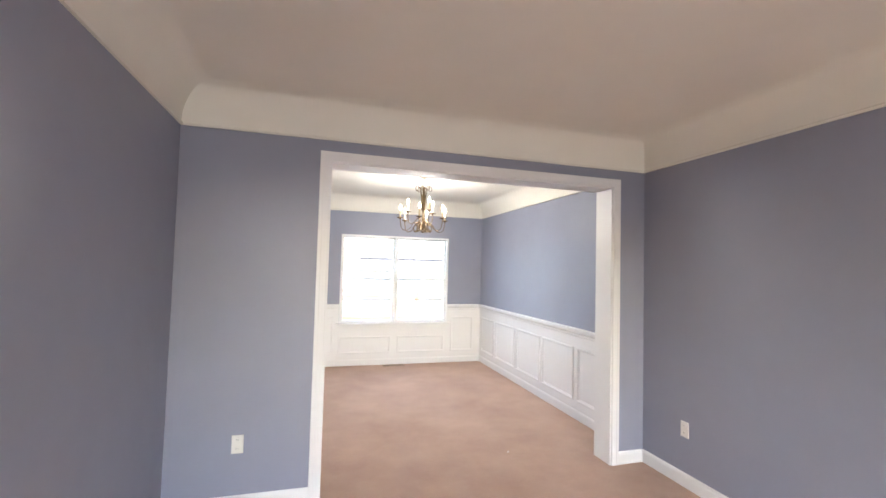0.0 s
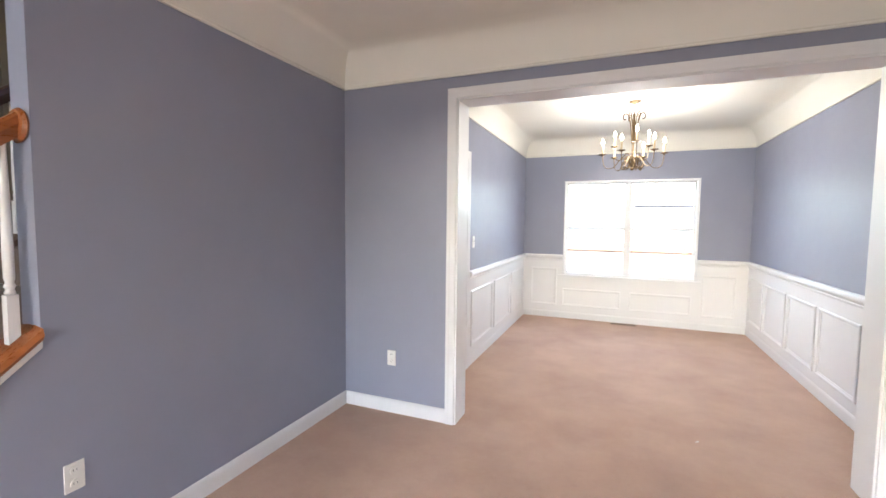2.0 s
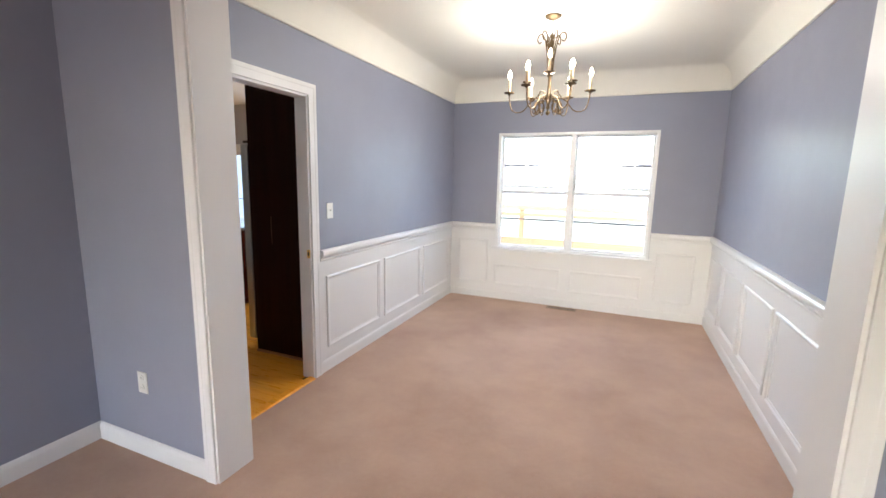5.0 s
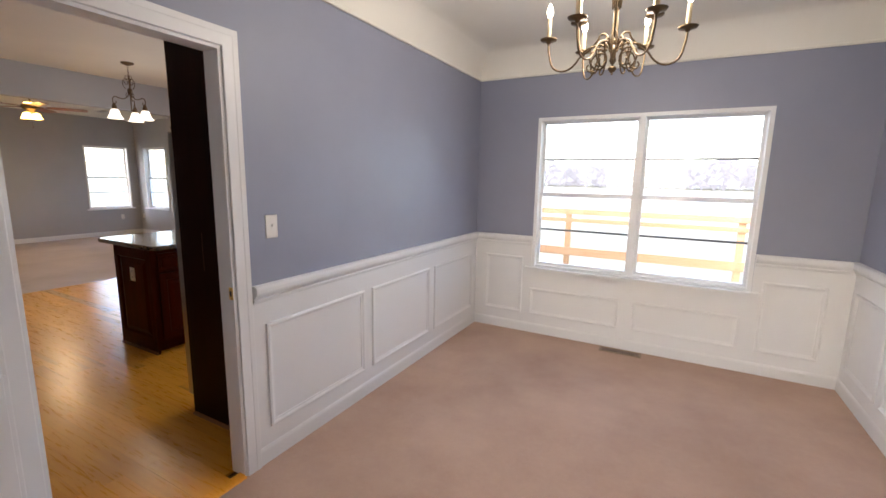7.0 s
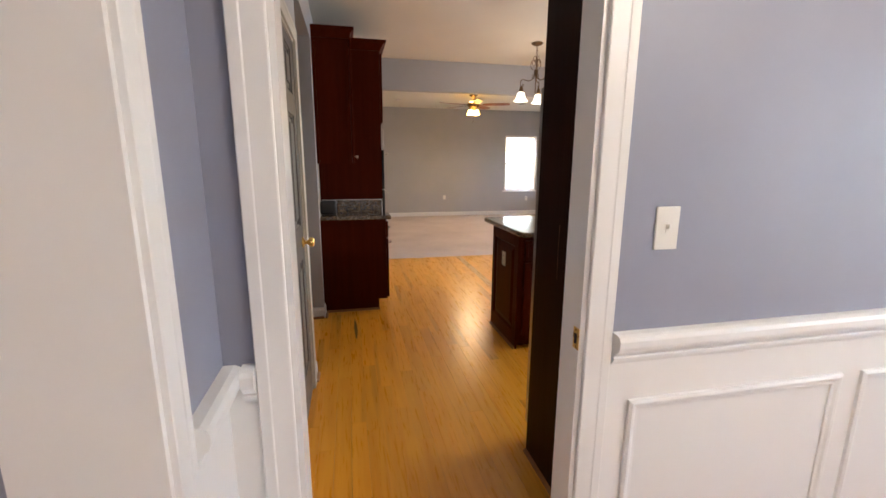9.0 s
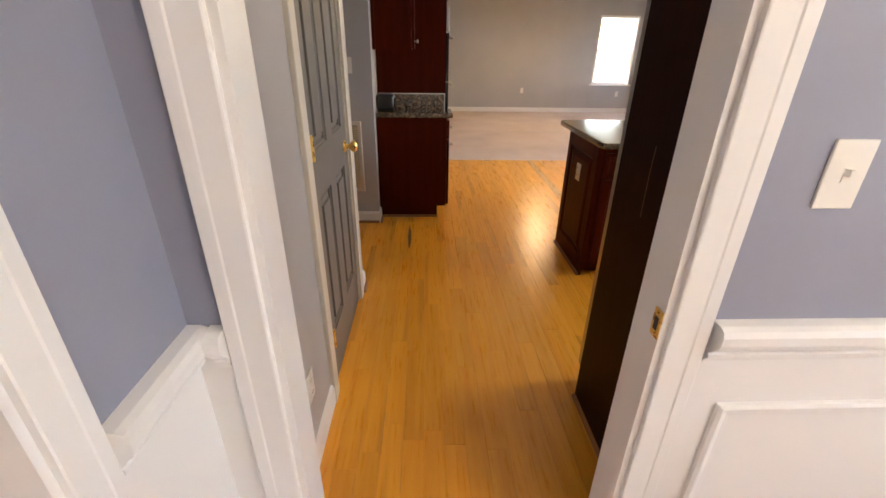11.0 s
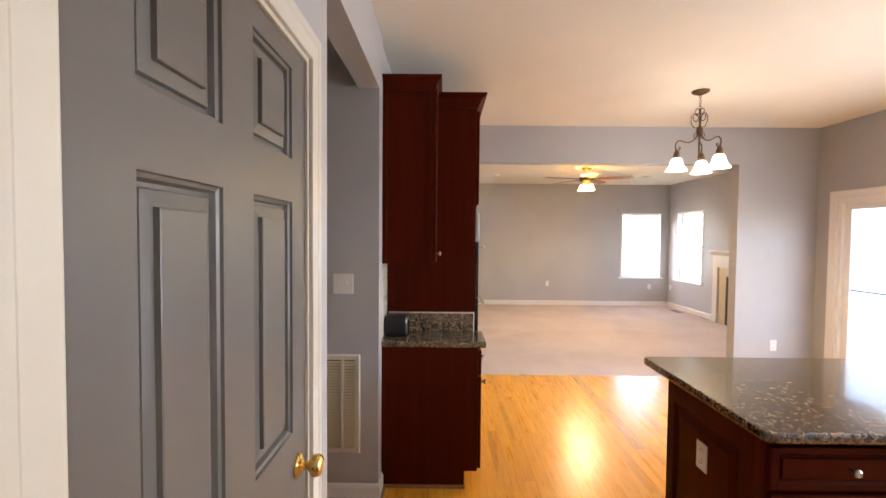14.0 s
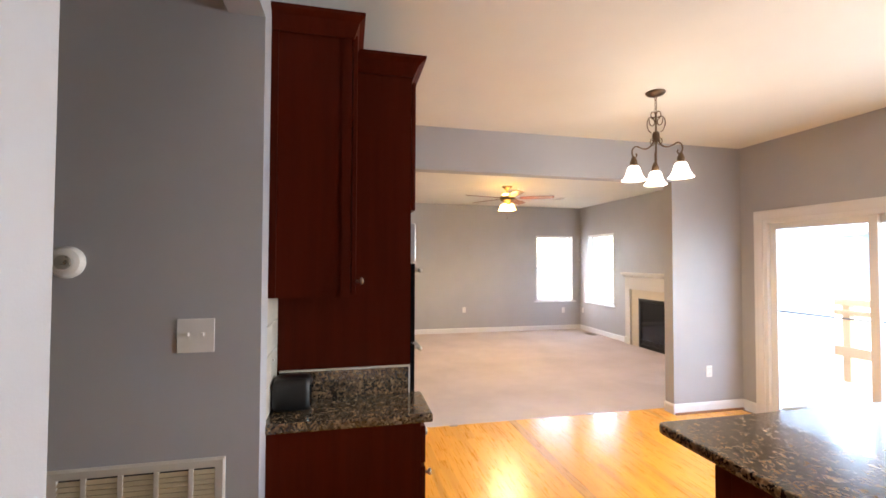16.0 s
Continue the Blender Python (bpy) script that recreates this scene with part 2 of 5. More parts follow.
M_MUNTIN = paint("thin_dark_bar", (0.10, 0.10, 0.11), 0.5)
M_VINYL = paint("white_vinyl", (0.80, 0.80, 0.80), 0.35, 0.02)
M_TILE = paint("beige_backsplash_stone", (0.50, 0.44, 0.36), 0.45, 0.15, 60, 0.3)
M_MARBLE = paint("cream_marble", (0.68, 0.60, 0.46), 0.25, 0.08)
M_DECK = wood_mat("pale_deck_board", (0.26, 0.21, 0.15), (0.38, 0.31, 0.23), "x", 0.8, 0.12)
M_DECKRAIL = wood_mat("orange_stained_rail", (0.36, 0.19, 0.085), (0.48, 0.27, 0.13), "x", 0.7, 0.12)
M_GRASS = carpet_mat("dry_grass", (0.10, 0.085, 0.035), (0.17, 0.145, 0.07))
M_LEAF = paint("foliage_painted_haze", (0.07, 0.07, 0.08), 0.9, 0.12, 3, 0.0)
# distance haze is put into the foliage as a pale bluish emission
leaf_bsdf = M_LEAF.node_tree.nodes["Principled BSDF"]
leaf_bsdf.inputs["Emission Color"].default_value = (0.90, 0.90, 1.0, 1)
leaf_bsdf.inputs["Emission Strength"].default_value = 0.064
M_SIDING = paint("blue_grey_siding", (0.13, 0.16, 0.22), 0.7, 0.06, 20, 0.2)
M_ROOF = paint("grey_shingle_roof", (0.14, 0.14, 0.15), 0.85, 0.2, 15, 0.5)
M_SLAT = paint("tan_louvre_paint", (0.56, 0.46, 0.30), 0.4)
M_DUCT = paint("brown_duct", (0.09, 0.06, 0.04), 0.7)
M_VENT = paint("tan_register", (0.30, 0.21, 0.14), 0.45, 0.05, metal=0.0)

# ---- mesh helpers ----


def mesh_object(name, bm, mat, smooth=False):
    bmesh.ops.recalc_face_normals(bm, faces=bm.faces)
    me = bpy.data.meshes.new(name)
    bm.to_mesh(me)
    bm.free()
    me.materials.append(mat)
    if smooth:
        me.shade_smooth()
    return new(name, me)


def structure(name, bm, mat, label, category="", smooth=False):
    ob = mesh_object(name, bm, mat, smooth)
    return tagged(ob, label, category or name.rstrip("_0123456789").split("_")[0], kind="structure")


def thing(name, place, label, category, group="", kind="", rz=0.0):
    ob = new(name)
    ob.empty_display_size = 0.1
    ob.matrix_world = pose(*place, 0, 0, rz)
    return tagged(ob, label, category, group, kind)


def part(name, bm, mat, parent, label="", smooth=False):
    """One mesh under its thing, in the thing's own metres."""
    ob = mesh_object(name, bm, mat, smooth)
    ob.parent = parent
    if label:
        ob["label"] = label
    return ob


def box(bm, x0, x1, y0, y1, z0, z1, bevel=0.0, m=None):
    vs = [bm.verts.new((x, y, z)) for x in (x0, x1) for y in (y0, y1) for z in (z0, z1)]
    fs = [bm.faces.new([vs[i] for i in q]) for q in ((0, 1, 3, 2), (4, 6, 7, 5), (0, 4, 5, 1), (2, 3, 7, 6), (0, 2, 6, 4), (1, 5, 7, 3))]
    if m is not None:
        for v in vs:
            v.co = m @ v.co
    if bevel:
        bmesh.ops.recalc_face_normals(bm, faces=fs)
        es = list({e for f in fs for e in f.edges})
        bmesh.ops.bevel(bm, geom=es, offset=bevel, segments=2, profile=0.5, affect="EDGES")
    return bm


def fresh():
    return bmesh.new()


def slab(*a, bevel=0.0):
    return box(fresh(), *a, bevel=bevel)


def basis(origin, right, up):
    r, u = Vector(right), Vector(up)
    n = r.cross(u)
    return Matrix(((r.x, u.x, n.x, origin[0]), (r.y, u.y, n.y, origin[1]), (r.z, u.z, n.z, origin[2]), (0, 0, 0, 1)))


def rings(bm, loops, close=True, caps=True):
    """Skin a list of equal loops of points."""
    rows = [[bm.verts.new(p) for p in loop] for loop in loops]
    n = len(rows[0])
    for a, b in zip(rows, rows[1:]):
        for i in range(n if close else n - 1):
            j = (i + 1) % n
            bm.faces.new((a[i], a[j], b[j], b[i]))
    if caps and close:
        bm.faces.new(rows[0][::-1])
        bm.faces.new(rows[-1])
    return bm


def rect_loops(w, h, profile, m):
    return [[m @ Vector(p) for p in ((d, d, e), (w - d, d, e), (w - d, h - d, e), (d, h - d, e))] for d, e in profile]


def raised_panel(bm, w, h, m, deep=0.009, edge=0.045, profile=None):
    """A field panel set back from its frame, with a sloped border."""
    rings(bm, rect_loops(w, h, profile or [(0, -0.02), (0, 0), (0.010, -deep), (0.018, -deep), (edge, -0.002), (edge + 0.004, -0.001)], m), True, True)
    return bm


def frame_mould(bm, w, h, m, width=0.034, proud=0.014):
    """A picture-frame moulding laid on a flat wall."""
    pr = [(0, 0), (0, proud * 0.7), (width * 0.25, proud), (width * 0.5, proud * 0.85), (width * 0.7, proud * 0.45), (width, proud * 0.35), (width, 0)]
    loops = rect_loops(w, h, pr, m)
    return rings(bm, loops, True, False)


def casing(bm, w, h, m, width=0.088, proud=0.018):
    """Three-sided moulded casing round an opening w by h, standing on the floor."""
    pr = [(0, 0), (0, proud * 0.82), (width * 0.04, proud * 0.9), (width * 0.62, proud * 0.91), (width * 0.67, proud), (width * 0.97, proud), (width, proud * 0.88), (width, 0)]
    loops = [[m @ Vector(p) for p in ((-d, 0, e), (-d, h + d, e), (w + d, h + d, e), (w + d, 0, e))] for d, e in pr]
    return rings(bm, loops, False, False)


def run(bm, p0, p1, out, profile):
    """Extrude a profile of (out, z) from p0 to p1."""
    o = Vector(out)
    loops = [[Vector((p[0], p[1], 0)) + o * d + Vector((0, 0, z)) for d, z in profile] for p in (p0, p1)]
    return rings(bm, loops, True, True)


BASE = [(0, 0.002), (0.014, 0.002), (0.014, 0.078), (0.010, 0.092), (0.004, 0.100), (0, 0.102)]
CHAIR = [(0, 0.870), (0.009, 0.870), (0.012, 0.879), (0.018, 0.882), (0.019, 0.891), (0.014, 0.895), (0.021, 0.900), (0.029, 0.911), (0.037, 0.917), (0.041, 0.928), (0.041, 0.946), (0.036, 0.957), (0.024, 0.962), (0, 0.962)]


def lathe(bm, profile, centre, seg=20, m=None):
    loops = []
    for r, z in profile:
        loops.append([Vector((centre[0] + r * math.cos(a), centre[1] + r * math.sin(a), centre[2] + z)) for a in (2 * math.pi * i / seg for i in range(seg))])
    if m is not None:
        loops = [[m @ p for p in lp] for lp in loops]
    return rings(bm, loops, True, True)


def tube(bm, pts, r, seg=8, taper=None):
    """A round bar along points."""
    pts = [Vector(p) for p in pts]
    loops = []
    side = None
    for i, p in enumerate(pts):
        d = (pts[min(i + 1, len(pts) - 1)] - pts[max(i - 1, 0)]).normalized()
        if side is None:
            side = d.orthogonal().normalized()
        side = (side - d * side.dot(d)).normalized()
        up = d.cross(side)
        k = r * (taper[i] if taper else 1.0)
        loops.append([p + (side * math.cos(a) + up * math.sin(a)) * k for a in (2 * math.pi * j / seg for j in range(seg))])
    return rings(bm, loops, True, True)


def wall(name, boxes, mat, label):
    bm = fresh()
    for b in boxes:
        box(bm, *b)
    bmesh.ops.remove_doubles(bm, verts=bm.verts, dist=0.0005)
    return structure(name, bm, mat, label, "wall")


# ---- structure: floors, walls, ceilings ----
H = 2.80          # top of all walls
CEIL_D = 2.68     # living and dining ceiling
CEIL_K = 2.74     # kitchen and family ceiling
Y_OPEN0, Y_OPEN1 = 2.62, 2.82
X_DL, X_DR, X_KR = -1.12, 1.83, -1.21
OX0, OX1, OZ = -0.812, 1.483, 2.285
Y_WIN = 6.47

structure("floor_living", slab(-1.73, 1.80, -4.40, 2.62, -0.12, 0.0), M_CARPET, "brownish beige cut-pile carpet with worn traffic marks", "carpet")
structure("floor_dining", slab(-1.12, 1.83, 2.62, 6.47, -0.12, 0.0), M_CARPET, "pinkish beige cut-pile carpet in an empty dining room", "carpet")
structure("floor_family", slab(-11.22, -6.32, 1.4, 8.30, -0.12, 0.0), M_CARPET_F, "pale beige carpet in an empty family room", "carpet")
structure("floor_foyer", slab(-4.30, -1.85, -4.40, 1.70, -0.12, -0.002), M_STAIR, "brown foyer floor beside the stairs", "floor")

# opening wall between living and dining
wall("wall_opening", [(-1.85, OX0, Y_OPEN0, Y_OPEN1, 0, H), (OX1, 1.95, Y_OPEN0, Y_OPEN1, 0, H), (OX0, OX1, Y_OPEN0, Y_OPEN1, OZ, H)], M_WALL, "blue-grey painted wall with a wide cased opening")
wall("wall_living_right", [(1.80, 1.95, -4.55, Y_OPEN0, 0, H)], M_WALL, "blue-grey painted living room wall")
wall("wall_living_front", [(-4.42, -1.45, -4.55, -4.40, 0, H), (0.85, 1.80, -4.55, -4.40, 0, H), (-1.45, 0.85, -4.55, -4.40, 0, 0.55), (-1.45, 0.85, -4.55, -4.40, 2.20, H)], M_WALL, "plain blue-grey wall with a front window opening")

# left living wall: full height past the stairs, sloped knee wall before
SLOPE = 0.80
Y_STAIR = 0.72
SLY0, SLY1 = 1.395, 1.545


def knee_z(y):
    return 1.00 + SLOPE * (y - Y_STAIR)


bm = fresh()
box(bm, -1.85, -1.73, Y_STAIR, Y_OPEN0, 0, H)
y_low = Y_STAIR - (1.00 - 0.0) / SLOPE
loops = [[(x, y_low, 0.0), (x, Y_STAIR, 0.0), (x, Y_STAIR, 1.00)] for x in (-1.85, -1.73)]
rings(bm, loops)
structure("wall_living_left", bm, M_WALL, "blue-grey wall with a sloped knee wall under the stair rail", "wall")

# dining side walls
KD0, KD1, KDH = 2.967, 3.715, 2.04
wall("wall_dining_left", [(X_KR, X_DL, Y_OPEN1, KD0, 0, H), (X_KR, X_DL, KD1, 6.62, 0, H), (X_KR, X_DL, KD0, KD1, KDH, H)], M_WALL, "blue-grey wall with a doorway to the kitchen")
wall("wall_dining_right", [(X_DR, 1.95, Y_OPEN1, 6.62, 0, H)], M_WALL, "blue-grey dining room wall above white wainscot")
WX0, WX1, WZ0, WZ1 = -0.525, 1.232, 0.665, 2.06
wall("wall_window", [(X_DL, WX0, Y_WIN, 6.62, 0, H), (WX1, X_DR, Y_WIN, 6.62, 0, H), (WX0, WX1, Y_WIN, 6.62, 0, WZ0), (WX0, WX1, Y_WIN, 6.62, WZ1, H)], M_WALL, "blue-grey wall round a twin double-hung window")

# kitchen left wall with closet door and hall opening
PD0, PD1, PDH = -2.735, -1.962, 2.05
HX0, HX1, HZ = -4.02, -2.93, 2.41
YK = 2.842
wall("wall_kitchen_left", [(-1.85, X_KR, 2.8205, YK, 0, H), (PD1, -1.85, 2.74, YK, 0, H), (HX1, PD0, 2.74, YK, 0, H), (PD0, PD1, 2.74, YK, PDH, H), (HX0, HX1, 2.72, YK, HZ, H), (-6.13, HX0 - 0.12, 2.72, YK - 0.015, 0, H)], M_WALL_K, "grey wall with a closet door and hall opening")
wall("wall_hall_end", [(HX0 - 0.12, HX0, 1.72, YK, 0, H)], M_WALL_K, "grey hall wall with a return air grille")
wall("wall_hall_side", [(HX1, HX1 + 0.12, 1.72, 2.74, 0, H)], M_WALL_K, "plain grey hall wall")
wall("wall_closet_back", [(-2.78, -1.85, 2.20, 2.30, 0, H)], M_WALL_K, "plain closet wall")

# kitchen end wall, slider wall, family room
PY0, YS = 6.355, 7.20
wall("wall_kitchen_end", [(-6.25, -6.13, PY0, YS, 0, H), (-6.25, -6.13, YK, PY0, 2.35, H), (-6.25, -6.13, 1.40, YK, 0, H)], M_WALL_K, "pale grey wall and header over the family room opening")
SX0, SX1, SZ1 = -5.88, -4.10, 1.96
KX0, KX1 = -3.60, -2.20
wall("wall_slider", [(-6.25, SX0, YS, YS + 0.15, 0, H), (SX1, KX0, YS, YS + 0.15, 0, H), (KX1, -1.12, YS, YS + 0.15, 0, H), (KX0, KX1, YS, YS + 0.15, 0, 1.08), (KX0, KX1, YS, YS + 0.15, 2.10, H), (SX0, SX1, YS, YS + 0.15, SZ1, H)], M_WALL_K, "pale grey wall round the sliding patio door")
wall("wall_kitchen_back", [(X_KR, -1.12, 6.62, YS, 0, H)], M_WALL_K, "plain grey kitchen wall")
F1Y0, F1Y1, FZ0, FZ1 = 7.22, 8.12, 0.65, 2.10
F2X0, F2X1 = -10.87, -9.94
F3X0, F3X1 = -7.50, -6.57
wall("wall_family_end", [(-11.37, -11.22, 1.40, F1Y0, 0, H), (-11.37, -11.22, F1Y1, 8.45, 0, H), (-11.37, -11.22, F1Y0, F1Y1, 0, FZ0), (-11.37, -11.22, F1Y0, F1Y1, FZ1, H)], M_WALL_K, "pale grey family room wall with a window")
wall("wall_family_right", [(-11.22, F2X0, 8.30, 8.45, 0, H), (F2X1, F3X0, 8.30, 8.45, 0, H), (F3X1, -6.13, 8.30, 8.45, 0, H), (F3X0, F3X1, 8.30, 8.45, 0, FZ0), (F3X0, F3X1, 8.30, 8.45, FZ1, H), (F2X0, F2X1, 8.30, 8.45, 0, FZ0), (F2X0, F2X1, 8.30, 8.45, FZ1, H)], M_WALL_K, "pale grey family room wall with window and fireplace")
wall("wall_family_near", [(-6.25, -6.13, YS + 0.15, 8.30, 0, H)], M_WALL_K, "plain grey family room wall")
wall("wall_family_left", [(-11.37, -6.13, 1.25, 1.40, 0, H)], M_WALL_K, "plain grey family room wall")

# ceilings
structure("ceiling_living", slab(-1.85, 1.95, -4.55, 2.72, CEIL_D, 2.90), M_CEIL, "off-white painted ceiling", "ceiling")
structure("ceiling_dining", slab(X_KR, 1.95, 2.72, 6.62, CEIL_D, 2.90), M_CEIL, "off-white painted ceiling", "ceiling")
structure("ceiling_kitchen", slab(-6.25, X_KR, 1.72, 7.35, CEIL_K, 2.90), M_CEIL, "off-white painted kitchen ceiling", "ceiling")
structure("ceiling_family", slab(-11.37, -6.25, 1.25, 8.45, CEIL_K, 2.90), M_CEIL, "off-white painted family room ceiling", "ceiling")


def cove(name, x0, x1, y0, y1):
    """A concave plaster cove with a small bead at its foot."""
    a, b, z0 = 0.19, CEIL_D - 2.452, 2.452
    prof = [(0.0, 2.430), (0.016, 2.430), (0.018, 2.440), (0.012, 2.450), (0.004, z0)]
    prof += [(0.004 + a * (1 - math.cos(t)), z0 + b * math.sin(t)) for t in (math.pi / 2 * i / 10 for i in range(1, 11))]
    prof += [(0.0, CEIL_D + 0.001)]
    bm = fresh()
    loops = [[(x0 + d, y0 + d, z), (x1 - d, y0 + d, z), (x1 - d, y1 - d, z), (x0 + d, y1 - d, z)] for d, z in prof]
    rings(bm, loops, True, False)
    ob = structure(name, bm, M_CEIL, "off-white curved cove moulding with a thin bead", "cove moulding")
    for p in ob.data.polygons:
        p.use_smooth = True
    ob.data.set_sharp_from_angle(angle=radians(35))
    return ob


cove("cove_living", -1.73, 1.80, -4.40, Y_OPEN0)
cove("cove_dining", X_DL, X_DR, Y_OPEN1, Y_WIN)

# ---- trim ----
bm = fresh()
run(bm, (-1.73, y_low + 0.3), (-1.73, Y_OPEN0), (1, 0, 0), BASE)
run(bm, (-1.716, Y_OPEN0), (-0.878, Y_OPEN0), (0, -1, 0), BASE)
run(bm, (1.549, Y_OPEN0), (1.786, Y_OPEN0), (0, -1, 0), BASE)
run(bm, (1.80, -4.40), (1.80, Y_OPEN0), (-1, 0, 0), BASE)
structure("baseboard_living", bm, M_TRIM, "white painted baseboard round the living room", "baseboard")
bm = fresh()
run(bm, (X_DL, 3.792), (X_DL, Y_WIN), (1, 0, 0), BASE)
run(bm, (X_DL + 0.014, Y_WIN), (X_DR - 0.014, Y_WIN), (0, -1, 0), BASE)
run(bm, (X_DR, Y_OPEN1), (X_DR, Y_WIN), (-1, 0, 0), BASE)
run(bm, (X_DL, Y_OPEN1), (-0.878, Y_OPEN1), (0, 1, 0), BASE)
structure("baseboard_dining", bm, M_TRIM, "white painted baseboard under the wainscot", "baseboard")
bm = fresh()
run(bm, (-11.22, 1.40), (-11.22, 8.30), (1, 0, 0), BASE)
run(bm, (-11.206, 8.30), (-9.50, 8.30), (0, -1, 0), BASE)
run(bm, (-7.93, 8.30), (-6.25, 8.30), (0, -1, 0), BASE)
run(bm, (-6.13, PY0), (-6.13, YS), (1, 0, 0), BASE)
run(bm, (-6.25, PY0), (-6.116, PY0), (0, -1, 0), BASE)
run(bm, (-6.116, YS), (-5.97, YS), (0, -1, 0), BASE)
run(bm, (HX0, 1.74), (HX0, YK), (1, 0, 0), BASE)
run(bm, (HX0 + 0.014, YK), (HX0 - 0.12, YK), (0, 1, 0), BASE)
run(bm, (HX1, YK), (-2.811, YK), (0, 1, 0), BASE)
run(bm, (-1.886, YK), (X_KR - 0.02, YK), (0, 1, 0), BASE)
structure("baseboard_kitchen", bm, M_TRIM, "white painted baseboard round kitchen and family room", "baseboard")
QUARTER = [(0.014, 0.0), (0.030, 0.0), (0.028, 0.010), (0.022, 0.017), (0.014, 0.019)]
bm = fresh()
run(bm, (HX0, 1.74), (HX0, YK), (1, 0, 0), QUARTER)
run(bm, (HX0 + 0.03, YK), (HX0 - 0.12, YK), (0, 1, 0), QUARTER)
run(bm, (HX1, YK), (-2.811, YK), (0, 1, 0), QUARTER)
run(bm, (-6.13, PY0), (-6.13, YS), (1, 0, 0), QUARTER)
structure("trim_quarter_round", bm, M_SHOE, "reddish wood shoe moulding along the plank floor", "trim")

# wainscot: painted panels below the chair rail, in flat white
WP = 0.006
bm = fresh()
box(bm, X_DL, X_DL + WP, 3.792, Y_WIN, 0.0, 0.93)
wl = structure("wainscot_left", bm, M_TRIM, "white painted wainscot with framed panels", "wainscot")
for y0, y1 in ((3.865, 4.64), (4.725, 5.50), (5.585, 6.36)):
    part("panel_moulding", frame_mould(fresh(), y1 - y0, 0.565, basis((X_DL + WP, y0, 0.19), (0, 1, 0), (0, 0, 1))), M_TRIM, wl)
bm = fresh()
box(bm, X_DL + WP, WX0 - 0.003, Y_WIN - WP, Y_WIN, 0.0, 0.93)
box(bm, WX0 - 0.003, WX1 + 0.003, Y_WIN - WP, Y_WIN, 0.0, 0.638)
box(bm, WX1 + 0.003, X_DR - WP, Y_WIN - WP, Y_WIN, 0.0, 0.93)
ww = structure("wainscot_window", bm, M_TRIM, "white painted wainscot under the window", "wainscot")
for x0, x1, z1 in ((-1.0, -0.61, 0.755), (-0.53, 0.29, 0.455), (0.40, 1.18, 0.455), (1.30, 1.69, 0.755)):
    part("panel_moulding", frame_mould(fresh(), x1 - x0, z1 - 0.19, basis((x0, Y_WIN - WP, 0.19), (1, 0, 0), (0, 0, 1))), M_TRIM, ww)
bm = fresh()
box(bm, X_DR - WP, X_DR, Y_OPEN1, Y_WIN, 0.0, 0.93)
wr = structure("wainscot_right", bm, M_TRIM, "white painted wainscot with framed panels", "wainscot")
for y0, y1 in ((2.95, 3.60), (3.67, 4.33), (4.40, 5.05), (5.12, 5.77), (5.84, 6.38)):
    part("panel_moulding", frame_mould(fresh(), y1 - y0, 0.565, basis((X_DR - WP, y1, 0.19), (0, -1, 0), (0, 0, 1))), M_TRIM, wr)
structure("wainscot_corner", slab(X_DL, -0.878, Y_OPEN1, Y_OPEN1 + WP, 0.0, 0.93), M_TRIM, "white painted wainscot beside the cased opening", "wainscot")
structure("wainscot_door", slab(X_DL, X_DL + WP, Y_OPEN1 + WP, 2.8905, 0.0, 0.93), M_TRIM, "white painted wainscot beside the doorway", "wainscot")
bm = fresh()
run(bm, (X_DL, 3.80), (X_DL, Y_WIN), (1, 0, 0), CHAIR)
run(bm, (X_DL, Y_OPEN1 + 0.0415), (X_DL, 2.8895), (1, 0, 0), CHAIR)
run(bm, (X_DL + 0.0415, Y_WIN), (WX0 - 0.004, Y_WIN), (0, -1, 0), CHAIR)
run(bm, (WX1 + 0.004, Y_WIN), (X_DR - 0.0415, Y_WIN), (0, -1, 0), CHAIR)
run(bm, (X_DR, Y_OPEN1), (X_DR, Y_WIN), (-1, 0, 0), CHAIR)
run(bm, (X_DL, Y_OPEN1), (-0.879, Y_OPEN1), (0, 1, 0), CHAIR)
structure("trim_chair_rail", bm, M_TRIM, "white moulded chair rail round the dining room", "chair rail")

# cased opening
bm = fresh()
casing(bm, OX1 - OX0, OZ, basis((OX0, Y_OPEN0, 0), (1, 0, 0), (0, 0, 1)), 0.066)
casing(bm, OX1 - OX0, OZ, basis((OX1, Y_OPEN1, 0), (-1, 0, 0), (0, 0, 1)), 0.066)
structure("trim_opening_casing", bm, M_TRIM, "white moulded casing round the wide opening", "door casing")
bm = fresh()
box(bm, OX0, OX0 + 0.012, Y_OPEN0 - 0.004, Y_OPEN1 + 0.004, 0, OZ - 0.012)
box(bm, OX1 - 0.012, OX1, Y_OPEN0 - 0.004, Y_OPEN1 + 0.004, 0, OZ - 0.012)
box(bm, OX0, OX1, Y_OPEN0 - 0.004, Y_OPEN1 + 0.004, OZ - 0.012, OZ)
structure("trim_opening_jamb", bm, M_TRIM, "white painted jamb lining the wide opening", "door jamb")

# kitchen doorway
bm = fresh()
casing(bm, KD1 - KD0, KDH, basis((X_DL, KD0, 0), (0, 1, 0), (0, 0, 1)), 0.076)
casing(bm, KD1 - KD0, KDH, basis((X_KR, KD1, 0), (0, -1, 0), (0, 0, 1)), 0.076)
structure("trim_doorway_casing", bm, M_TRIM, "white moulded casing of the kitchen doorway", "door casing")
bm = fresh()
box(bm, X_KR - 0.004, X_DL + 0.004, KD0, KD0 + 0.015, 0, KDH - 0.015)
box(bm, X_KR - 0.004, X_DL + 0.004, KD1 - 0.015, KD1, 0, KDH - 0.015)
